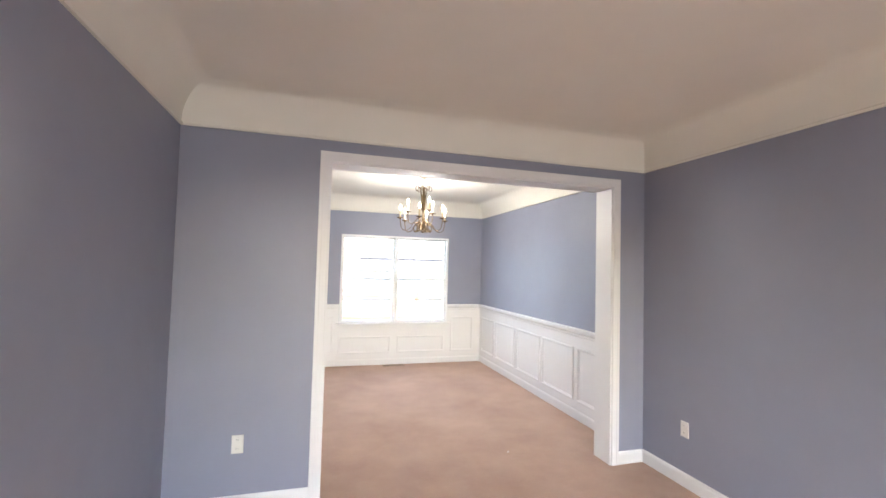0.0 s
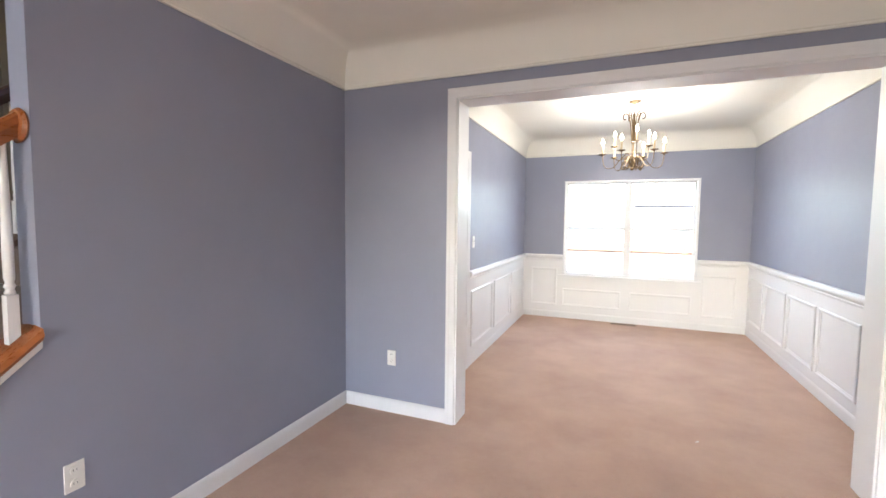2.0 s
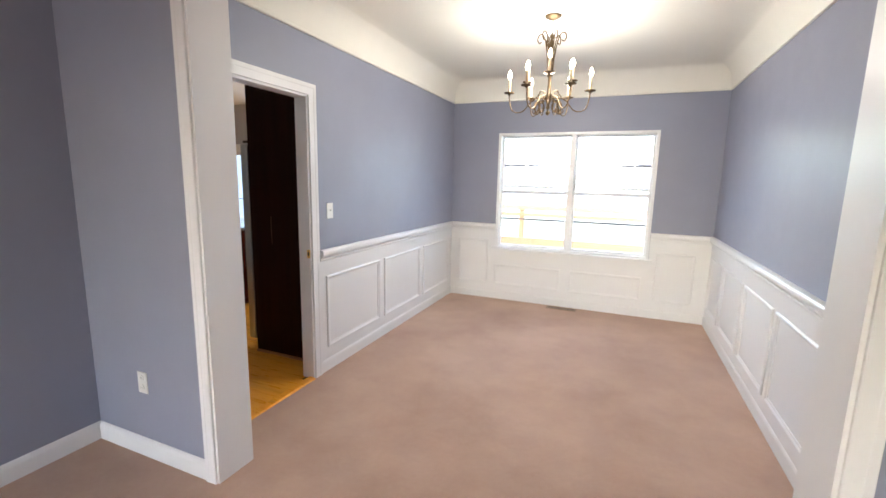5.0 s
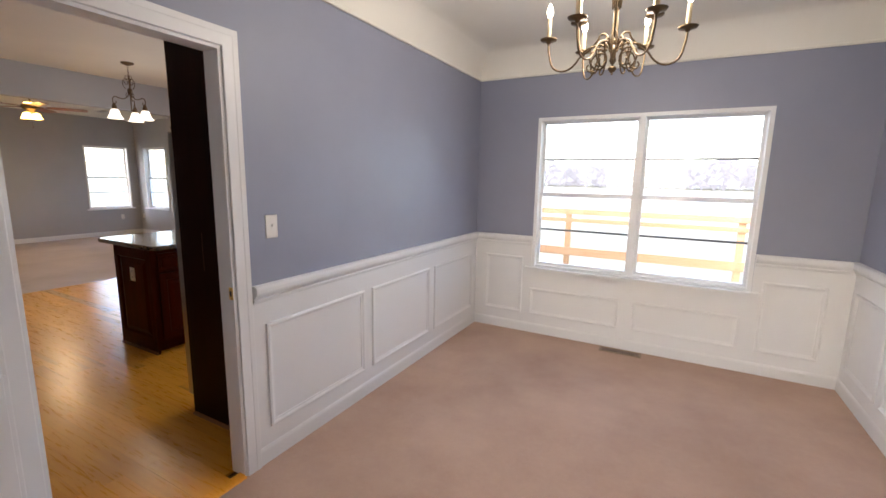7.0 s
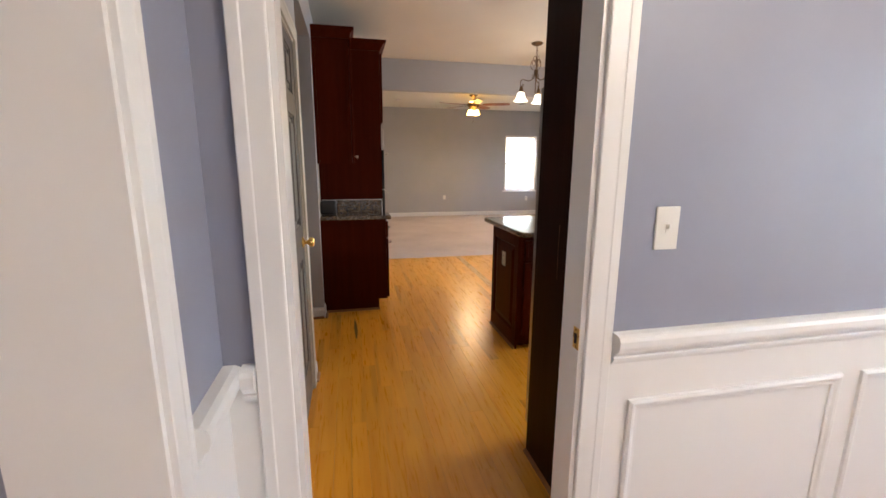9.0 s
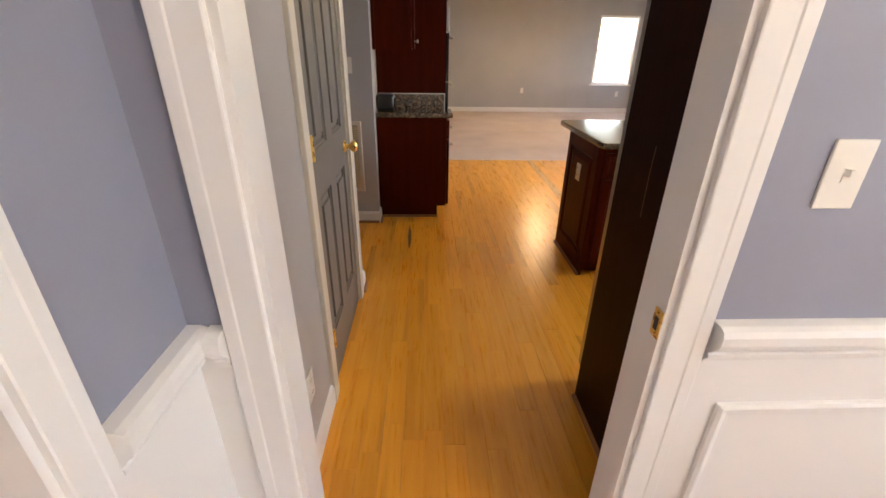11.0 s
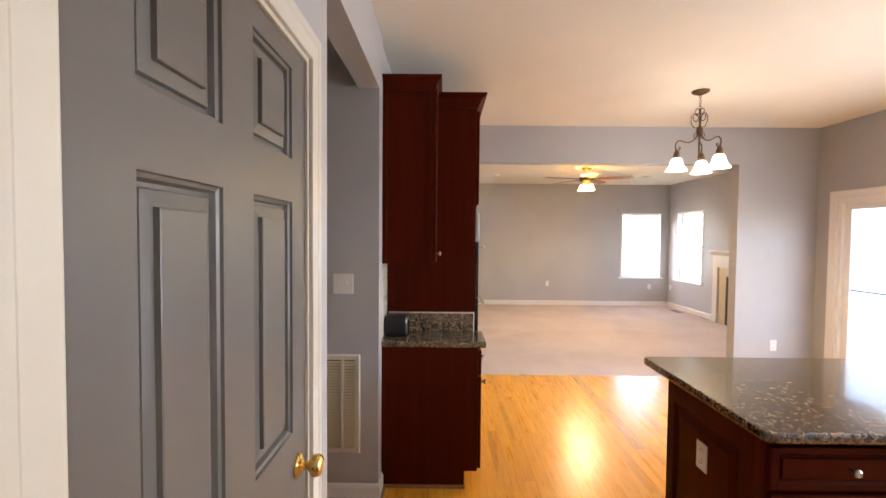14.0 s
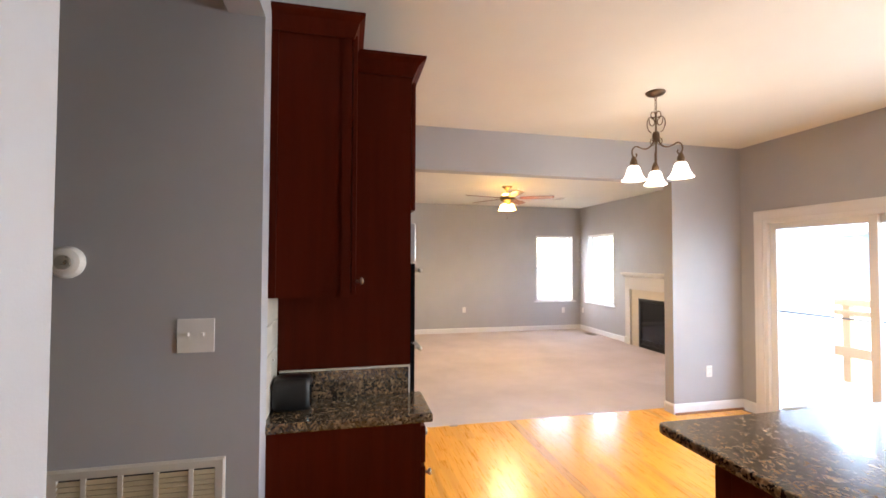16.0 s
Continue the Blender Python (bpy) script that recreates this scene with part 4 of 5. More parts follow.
tall = thing("oven_cabinet", (-4.82, 3.15, 0), "tall dark mahogany oven cabinet with crown", "cabinet")
bm = fresh()
box(bm, -5.22, -4.432, YB, 3.43, 0.10, 2.45)
box(bm, -5.22, -4.432, YB, 3.35, 0.0, 0.10)
part("body", at(tall, bm), M_CAB, tall)
part("crown", at(tall, crown(fresh(), -5.22, -4.430, 3.432, 2.42, 2.506, 0.060, YB)), M_CAB, tall)
for k in range(2):
    leaf = cabinet_leaf("door", 0.385, 0.62, basis((-4.436 - k * 0.393, 3.452, 1.78), *FACE_Y), tall)
    part("knob", at(tall, pull_knob(basis((-4.80 - k * 0.05, 3.452, 1.83), *FACE_Y))), M_NICKEL, leaf, "small satin nickel knob", True)
leaf = cabinet_leaf("drawer_front", 0.775, 0.30, basis((-4.438, 3.452, 0.12), *FACE_Y), tall, 0.02, 0.05)
oven = thing("wall_oven", (-4.82, 3.43, 0.46), "black and stainless wall oven in the tall cabinet", "oven")
part("control_panel", at(oven, slab(-5.19, -4.46, 3.431, 3.458, 1.535, 1.72, bevel=0.004)), M_STEEL, oven)
for z0, z1 in ((0.48, 1.135), (1.145, 1.525)):
    leaf = part("door", at(oven, slab(-5.19, -4.46, 3.431, 3.456, z0, z1, bevel=0.004)), M_BLACKGLASS, oven)
    bm = fresh()
    tube(bm, [(-5.12, 3.495, z1 - 0.036), (-4.53, 3.495, z1 - 0.036)], 0.011, 12)
    for x in (-5.08, -4.57):
        tube(bm, [(x, 3.455, z1 - 0.036), (x, 3.495, z1 - 0.036)], 0.008, 10)
    part("handle", at(oven, bm), M_STEEL, leaf, "brushed steel bar handle", True)

radio = thing("black_caddy", (-4.30, 2.922, 0.920), "small glossy black plastic box on the counter", "box")
bm = fresh()
box(bm, -0.075, 0.055, -0.085, 0.072, 0.0, 0.132, bevel=0.026)
part("shell", bm, M_BLACK, radio, "", True)
part("front", slab(-0.050, 0.040, 0.066, 0.076, 0.020, 0.106, bevel=0.003), M_BLACKGLASS, radio)

# ---- island ----
IX0, IX1, IY0, IY1 = -3.59, -3.02, 4.325, 6.00
island = thing("kitchen_island", (-3.3, 5.1, 0), "dark mahogany kitchen island with drawers and doors", "kitchen island")
bm = fresh()
box(bm, IX0, IX1, IY0, IY1, 0.105, 0.880)
box(bm, IX0, IX1 - 0.07, IY0 + 0.0, IY1, 0.0, 0.105)
part("body", at(island, bm), M_CAB, island)
m_end = basis((IX0, IY0, 0.0), (1, 0, 0), (0, 0, 1))
w = IX1 - IX0
endp = part("end_panel", at(island, raised_panel(fresh(), w - 0.135, 0.67, m_end @ Matrix.Translation((0.06, 0.13, 0.018)), 0.012, 0.05)), M_CAB, island)
for nm, b in (("stile", (0, 0.06, 0.0, 0.880)), ("stile", (w - 0.075, w, 0.0, 0.880)), ("rail", (0.06, w - 0.075, 0.0, 0.13)), ("rail", (0.06, w - 0.075, 0.80, 0.880))):
    part(nm, at(island, box(fresh(), *b, -0.001, 0.018, bevel=0.002, m=m_end)), M_CAB, endp)
bm = fresh()
run(bm, (IX0, IY0 - 0.018), (IX1, IY0 - 0.018), (0, -1, 0), [(0, 0.0), (0.014, 0.0), (0.010, 0.012), (0, 0.018)])
part("shoe_strip", at(island, bm), M_SHOE, island, "reddish wood shoe strip")
unit = (IY1 - IY0 - 0.03) / 3
for k in range(3):
    y = IY0 + 0.03 + k * unit
    leaf = cabinet_leaf("drawer_front", unit - 0.012, 0.15, basis((IX1 + 0.02, y, 0.70), (0, 1, 0), (0, 0, 1)), island, 0.02, 0.022)
    part("knob", at(island, pull_knob(basis((IX1 + 0.02, y + unit / 2, 0.775), (0, 1, 0), (0, 0, 1)))), M_NICKEL, leaf, "small satin nickel knob", True)
    leaf = cabinet_leaf("door", unit - 0.012, 0.565, basis((IX1 + 0.02, y, 0.118), (0, 1, 0), (0, 0, 1)), island)
    part("knob", at(island, pull_knob(basis((IX1 + 0.02, y + (unit - 0.05 if k % 2 == 0 else 0.04), 0.64), (0, 1, 0), (0, 0, 1)))), M_NICKEL, leaf, "small satin nickel knob", True)
itop = thing("island_countertop", (-3.4, 5.1, 0.881), "polished brown granite island top with overhang", "countertop")
bm = fresh()
cx0, cx1, cy0, cy1, rr = -3.86, -2.955, 4.302, 6.05, 0.035
out = []
for (px, py), a0 in (((cx1 - rr, cy1 - rr), 0), ((cx0 + rr, cy1 - rr), 90), ((cx0 + rr, cy0 + rr), 180), ((cx1 - rr, cy0 + rr), 270)):
    out += [(px, py, radians(a0 + t)) for t in (0, 22.5, 45, 67.5, 90)]
loops = []
for inset, z in ((0.008, 0.881), (0.001, 0.886), (0.0, 0.894), (0.0, 0.910), (0.003, 0.917), (0.009, 0.920)):
    loops.append([(px + (rr - inset) * math.cos(t), py + (rr - inset) * math.sin(t), z) for px, py, t in out])
rings(bm, loops)
part("slab", at(itop, bm), M_GRANITE, itop)
outlet((-3.31, IY0 - 0.016, 0.655), 0, "white outlet plate on the mahogany island end")

# ---- refrigerator and its panel ----
sur = thing("fridge_surround", (-1.6, 4.4, 0), "dark mahogany refrigerator side panel and overhead cabinet", "cabinet")
PYF = 3.925
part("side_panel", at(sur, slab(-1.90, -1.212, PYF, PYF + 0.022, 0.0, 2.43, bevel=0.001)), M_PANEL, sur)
part("side_panel", at(sur, slab(-1.90, -1.212, 4.93, 4.952, 0.0, 2.43, bevel=0.001)), M_CAB, sur)
part("body", at(sur, slab(-1.86, -1.212, PYF + 0.0225, 4.9295, 1.83, 2.43)), M_CAB, sur)
for k in range(2):
    leaf = cabinet_leaf("door", 0.48, 0.56, basis((-1.882, 4.44 + k * 0.487, 1.85), (0, -1, 0), (0, 0, 1)), sur)
    part("knob", at(sur, pull_knob(basis((-1.882, 4.41 + k * 0.07, 1.90), (0, -1, 0), (0, 0, 1)))), M_NICKEL, leaf, "small satin nickel knob", True)
bm = fresh()
run(bm, (-1.90, PYF), (-1.212, PYF), (0, -1, 0), [(0, 0.0), (0.014, 0.0), (0.010, 0.012), (0, 0.018)])
part("shoe_strip", at(sur, bm), M_SHOE, sur, "reddish wood shoe strip")

fridge = thing("refrigerator", (-1.62, 4.43, 0), "stainless steel side-by-side refrigerator with black sides", "refrigerator")
part("cabinet", at(fridge, slab(-1.94, -1.28, 3.975, 4.89, 0.02, 1.755, bevel=0.006)), M_BLACK, fridge, "black refrigerator body")
for y0, y1, s in ((3.972, 4.36, 1), (4.366, 4.893, 0)):
    leaf = part("door", at(fridge, slab(-2.035, -1.965, y0, y1, 0.08, 1.745, bevel=0.008)), M_STEEL, fridge)
    part("gasket", at(fridge, slab(-1.965, -1.94, y0 + 0.01, y1 - 0.01, 0.09, 1.735)), M_BLACK, leaf, "black door gasket")
    yh = 4.32 if s else 4.41
    bm = fresh()
    tube(bm, [(-2.033, yh, 0.62), (-2.08, yh, 0.66), (-2.085, yh, 1.1), (-2.08, yh, 1.50), (-2.033, yh, 1.54)], 0.011, 10)
    part("handle", at(fridge, bm), M_STEEL, leaf, "", True)
for y0 in (3.985, 4.80):
    part("hinge_cover", at(fridge, slab(-2.02, -1.86, y0, y0 + 0.08, 1.756, 1.778, bevel=0.006)), M_BLACK, fridge)
part("grille", at(fridge, slab(-1.955, -1.93, 3.985, 4.88, 0.0, 0.075, bevel=0.004)), M_BLACK, fridge)


# ---- lamps ----
def smooth_line(knots, steps):
    """A line that runs smoothly through the given (r, z) knots."""
    out = []
    for k in range(len(knots) - 1):
        p0, p1, p2, p3 = knots[max(k - 1, 0)], knots[k], knots[k + 1], knots[min(k + 2, len(knots) - 1)]
        for j in range(steps):
            t = j / steps
            out.append(tuple(0.5 * (2 * b_ + (c_ - a_) * t + (2 * a_ - 5 * b_ + 4 * c_ - d_) * t * t + (3 * b_ - a_ - 3 * c_ + d_) * t ** 3) for a_, b_, c_, d_ in zip(p0, p1, p2, p3)))
    return out + [knots[-1]]


def dining_chandelier():
    ch = thing("chandelier", (0.34, 4.65, CEIL_D), "lit antique brass nine-candle chandelier", "chandelier")
    bm = fresh()
    lathe(bm, [(0.0, 0.0), (0.062, 0.0), (0.060, -0.008), (0.040, -0.020), (0.012, -0.028), (0.0, -0.03)], (0, 0, 0), 28)
    part("canopy", bm, M_ANTIQUE, ch, "", True)
    bm = fresh()
    for k in range(5):
        z = -0.03 - k * 0.020
        pts = []
        for j in range(13):
            a = 2 * math.pi * j / 12
            u, v = 0.007 * math.cos(a), 0.013 * math.sin(a)
            pts.append((u, 0, z - 0.010 + v) if k % 2 else (0, u, z - 0.010 + v))
        tube(bm, pts, 0.0018, 6)
    part("chain", bm, M_ANTIQUE, ch, "", True)
    bm = fresh()
    lathe(bm, [(0.0, -0.12), (0.012, -0.125), (0.016, -0.14), (0.010, -0.16), (0.013, -0.20), (0.020, -0.26), (0.013, -0.34), (0.011, -0.42), (0.012, -0.47), (0.014, -0.52), (0.018, -0.56), (0.014, -0.60), (0.012, -0.625), (0.016, -0.64), (0.008, -0.655), (0.0, -0.66)], (0, 0, 0), 20)
    part("column", bm, M_ANTIQUE, ch, "", True)
    # upper scrolls
    for k in range(6):
        a = 2 * math.pi * k / 6
        c, s = math.cos(a), math.sin(a)
        pts = [(r * c, r * s, z) for r, z in smooth_line([(0.016, -0.42), (0.020, -0.34), (0.028, -0.26), (0.040, -0.19), (0.052, -0.145), (0.074, -0.118), (0.096, -0.128), (0.102, -0.158), (0.088, -0.180), (0.074, -0.170)], 3)]
        part("scroll", tube(fresh(), pts, 0.0048, 6), M_ANTIQUE, ch, "", True)

    def arm(a, R, z_hub, z_low, z_cup):
        c, s = math.cos(a), math.sin(a)
        low = z_hub - 0.06 - 0.36 * (R - 0.19)
        knots = [(0.028, z_hub - 0.02), (0.045, z_hub + 0.003), (0.072, z_hub + 0.006), (0.40 * R + 0.005, z_hub - 0.012), (0.60 * R, low + 0.018), (0.77 * R, low), (0.92 * R, low + 0.022), (0.985 * R, z_cup - 0.06), (R, z_cup - 0.015)]
        prof = [(r * c, r * s, z) for r, z in smooth_line(knots, 4)]
        am = part("arm", tube(fresh(), prof, 0.0046, 8), M_ANTIQUE, ch, "", True)
        # a curl where the arm leaves the hub
        curl = [(r * c, r * s, z) for r, z in smooth_line([(0.030, -0.578), (0.040, -0.556), (0.060, -0.552), (0.074, -0.575), (0.072, -0.61), (0.066, -0.64), (0.078, -0.672), (0.100, -0.680), (0.112, -0.664), (0.103, -0.650)], 3)]
        part("curl", tube(fresh(), curl, 0.0040, 6), M_ANTIQUE, am, "", True)
        x, y = R * c, R * s
        part("drip_pan", lathe(fresh(), [(0.0, -0.018), (0.008, -0.016), (0.012, -0.006), (0.036, -0.002), (0.041, 0.005), (0.035, 0.005), (0.012, 0.002), (0.0, 0.002)], (x, y, z_cup), 20), M_ANTIQUE, am, "", True)
        part("candle_sleeve", lathe(fresh(), [(0.0, 0.002), (0.0098, 0.002), (0.0098, 0.095), (0.007, 0.099), (0.0, 0.099)], (x, y, z_cup), 14), M_CANDLE, am, "ivory candle sleeve", True)
        part("bulb", lathe(fresh(), [(0.0, 0.099), (0.007, 0.100), (0.013, 0.114), (0.015, 0.126), (0.011, 0.142), (0.005, 0.158), (0.0, 0.166)], (x, y, z_cup), 14), M_BULB, am, "lit flame-shaped bulb", True)

    for k in range(6):
        arm(radians(8 + 60 * k), 0.292, -0.575, -0.650, 2.152 - CEIL_D)
    for k in range(3):
        arm(radians(-82 + 120 * k), 0.19, -0.52, -0.60, 2.245 - CEIL_D)
    for k in range(6):
        a = radians(38 + 60 * k)
        c, s = math.cos(a), math.sin(a)
        pts = []
        for j in range(20):
            q = -0.4 * math.pi + 2.1 * math.pi * j / 19
            rad = 0.048 - 0.018 * j / 19
            pts.append(((0.068 + rad * math.cos(q)) * c, (0.068 + rad * math.cos(q)) * s, -0.635 + rad * math.sin(q)))
        part("lower_scroll", tube(fresh(), pts, 0.0046, 6), M_ANTIQUE, ch, "", True)
    bm = fresh()
    lathe(bm, [(0.0, -0.66), (0.014, -0.665), (0.020, -0.675), (0.012, -0.688), (0.0, -0.695)], (0, 0, 0), 16)
    part("finial", bm, M_ANTIQUE, ch, "", True)
    return ch


dining_chandelier()


def kitchen_chandelier():
    ch = thing("chandelier", (-5.01, 5.26, CEIL_K), "lit bronze three-light chandelier with frosted glass shades", "chandelier")
    part("canopy", lathe(fresh(), [(0.0, 0.0), (0.066, 0.0), (0.066, -0.006), (0.055, -0.018), (0.024, -0.030), (0.0, -0.034)], (0, 0, 0), 28), M_BRONZE, ch, "", True)
    bm = fresh()
    for k in range(6):
        z = -0.034 - k * 0.022
        pts = []
        for j in range(13):
            a = 2 * math.pi * j / 12
            u, v = 0.008 * math.cos(a), 0.015 * math.sin(a)
            pts.append((u, 0, z - 0.010 + v) if k % 2 else (0, u, z - 0.010 + v))
        tube(bm, pts, 0.002, 6)
    part("chain", bm, M_BRONZE, ch, "", True)
    part("hub", lathe(fresh(), [(0.0, -0.16), (0.006, -0.17), (0.006, -0.28), (0.020, -0.285), (0.024, -0.30), (0.024, -0.33), (0.016, -0.345), (0.006, -0.36), (0.006, -0.52), (0.012, -0.53), (0.0, -0.54)], (0, 0, 0), 18), M_BRONZE, ch, "", True)
    for k in range(3):
        a = radians(143 + 120 * k)
        c, s = math.cos(a), math.sin(a)
        # heart-shaped upper scroll
        pts = []
        for j in range(26):
            t = j / 25
            q = -0.5 * math.pi + 2.6 * math.pi * t
            rad = 0.045 * (1 - 0.62 * t)
            pts.append(((0.034 + rad * math.cos(q) * 0.8) * c, (0.034 + rad * math.cos(q) * 0.8) * s, -0.235 + rad * math.sin(q) * 1.25 + 0.03 * t))
        part("scroll", tube(fresh(), pts, 0.0035, 6), M_BRONZE, ch, "", True)
        pts = []
        for j in range(20):
            t = j / 19
            q = -0.5 * math.pi + 2.2 * math.pi * t
            rad = 0.026 * (1 - 0.5 * t)
            pts.append(((0.018 + rad * math.cos(q) * 0.8) * c, (0.018 + rad * math.cos(q) * 0.8) * s, -0.165 + rad * math.sin(q) * 1.2))
        part("upper_scroll", tube(fresh(), pts, 0.003, 6), M_BRONZE, ch, "", True)
        pts = []
        for j in range(16):
            t = j / 15
            q = 0.5 * math.pi - 2.2 * math.pi * t
            rad = 0.028 * (1 - 0.5 * t)
            pts.append(((0.026 + rad * math.cos(q) * 0.7) * c, (0.026 + rad * math.cos(q) * 0.7) * s, -0.36 + rad * math.sin(q)))
        part("lower_scroll", tube(fresh(), pts, 0.003, 6), M_BRONZE, ch, "", True)
        pts = smooth_line([(0.012, -0.305), (0.018, -0.345), (0.040, -0.387), (0.078, -0.408), (0.115, -0.402), (0.148, -0.392), (0.172, -0.408), (0.180, -0.438), (0.170, -0.466), (0.152, -0.468), (0.144, -0.452), (0.152, -0.442)], 4)
        am = part("arm", tube(fresh(), [(r * c, r * s, z) for r, z in pts], 0.0052, 8), M_BRONZE, ch, "", True)
        x, y = 0.168 * c, 0.168 * s
        part("socket_cup", lathe(fresh(), [(0.0, -0.462), (0.012, -0.466), (0.024, -0.50), (0.026, -0.53), (0.0, -0.532)], (x, y, 0), 16), M_BRONZE, am, "", True)
        part("shade", lathe(fresh(), [(0.022, -0.530), (0.031, -0.534), (0.042, -0.548), (0.047, -0.570), (0.054, -0.594), (0.068, -0.618), (0.082, -0.634), (0.078, -0.635), (0.064, -0.621), (0.050, -0.597), (0.043, -0.571), (0.038, -0.551), (0.026, -0.538)], (x, y, 0), 28), M_SHADE, am, "lit white frosted glass bell shade", True)
    return ch


kitchen_chandelier()


def ceiling_fan():
    fan = thing("ceiling_fan", (-8.89, 5.64, CEIL_K), "lit antique brass ceiling fan with wooden blades", "ceiling fan")
    part("canopy", lathe(fresh(), [(0.0, 0.0), (0.088, 0.0), (0.086, -0.008), (0.05, -0.034), (0.022, -0.062), (0.016, -0.075), (0.0, -0.076)], (0, 0, 0), 24), M_ANTIQUE, fan, "", True)
    part("downrod", lathe(fresh(), [(0.0, -0.05), (0.013, -0.05), (0.013, -0.12), (0.0, -0.12)], (0, 0, 0), 14), M_ANTIQUE, fan, "", True)
    part("motor", lathe(fresh(), [(0.0, -0.11), (0.025, -0.115), (0.04, -0.15), (0.10, -0.158), (0.118, -0.17), (0.118, -0.21), (0.10, -0.235), (0.055, -0.25), (0.05, -0.29), (0.0, -0.295)], (0, 0, 0), 28), M_ANTIQUE, fan, "", True)
    part("uplight_glass", lathe(fresh(), [(0.03, -0.152), (0.055, -0.146), (0.085, -0.130), (0.088, -0.126), (0.078, -0.126), (0.05, -0.138), (0.03, -0.146)], (0, 0, 0), 24), M_FANSHADE, fan, "glowing upper glass ring", True)
    for k in range(5):
        m = pose(0, 0, -0.19, 0, 0, 66 + 72 * k)
        bm = fresh()
        box(bm, 0.11, 0.24, -0.018, 0.018, -0.006, 0.002, m=m)
        iron = part("blade_iron", bm, M_ANTIQUE, fan)
        bm = fresh()
        tilt = m @ pose(0, 0, 0, -11, 0, 0)
        outl = [(0.20, -0.052), (0.30, -0.060), (0.55, -0.070), (0.70, -0.066), (0.735, -0.045), (0.74, 0.0), (0.735, 0.045), (0.70, 0.066), (0.55, 0.070), (0.30, 0.060), (0.20, 0.052)]
        rings(bm, [[tilt @ Vector((x, y, z)) for x, y in outl] for z in (-0.003, 0.004)])
        part("blade", bm, M_RAIL, iron, "reddish wooden fan blade")
    for k in range(4):
        a = radians(45 + 90 * k)
        x, y = 0.085 * math.cos(a), 0.085 * math.sin(a)
        part("shade", lathe(fresh(), [(0.0, -0.285), (0.022, -0.287), (0.036, -0.31), (0.046, -0.35), (0.066, -0.385), (0.060, -0.386), (0.04, -0.352), (0.03, -0.315), (0.0, -0.30)], (x, y, 0), 18), M_FANSHADE, fan, "lit amber glass shade", True)
    bm = fresh()
    tube(bm, [(0.0, 0, -0.29), (0.0, 0, -0.50)], 0.0015, 6)
    lathe(bm, [(0.0, -0.50), (0.006, -0.505), (0.006, -0.525), (0.0, -0.53)], (0.0, 0, 0), 10)
    part("pull_chain", bm, M_ANTIQUE, fan, "", True)
    return fan


ceiling_fan()
smoke = thing("smoke_detector", (-9.8, 4.2, CEIL_K), "small round white smoke detector on the ceiling", "smoke detector")
part("housing", lathe(fresh(), [(0.0, 0.0), (0.065, 0.0), (0.065, -0.018), (0.05, -0.032), (0.0, -0.034)], (0, 0, 0), 24), M_PLATE, smoke, "", True)


def ceiling_vent():
    """A louvred register, flat on the ceiling."""
    vent = thing("ceiling_vent", (-9.9, 7.1, CEIL_K), "white louvred air vent on the family room ceiling", "air vent")
    bm = fresh()
    for x0, x1, y0, y1 in ((-0.15, 0.15, -0.08, -0.06), (-0.15, 0.15, 0.06, 0.08), (-0.15, -0.13, -0.06, 0.06), (0.13, 0.15, -0.06, 0.06)):
        box(bm, x0, x1, y0, y1, -0.008, 0.0)
    part("vent_frame", bm, M_PLATE, vent)
    part("backing", slab(-0.13, 0.13, -0.06, 0.06, -0.002, 0.0), M_SLOT, vent)
    for k in range(6):
        y = -0.05 + 0.02 * k
        bm = fresh()
        box(bm, -0.129, 0.129, -0.007, 0.007, -0.001, 0.001, m=pose(0, y, -0.006, 35, 0, 0))
        part("slat", bm, M_PLATE, vent)
    return vent


ceiling_vent()


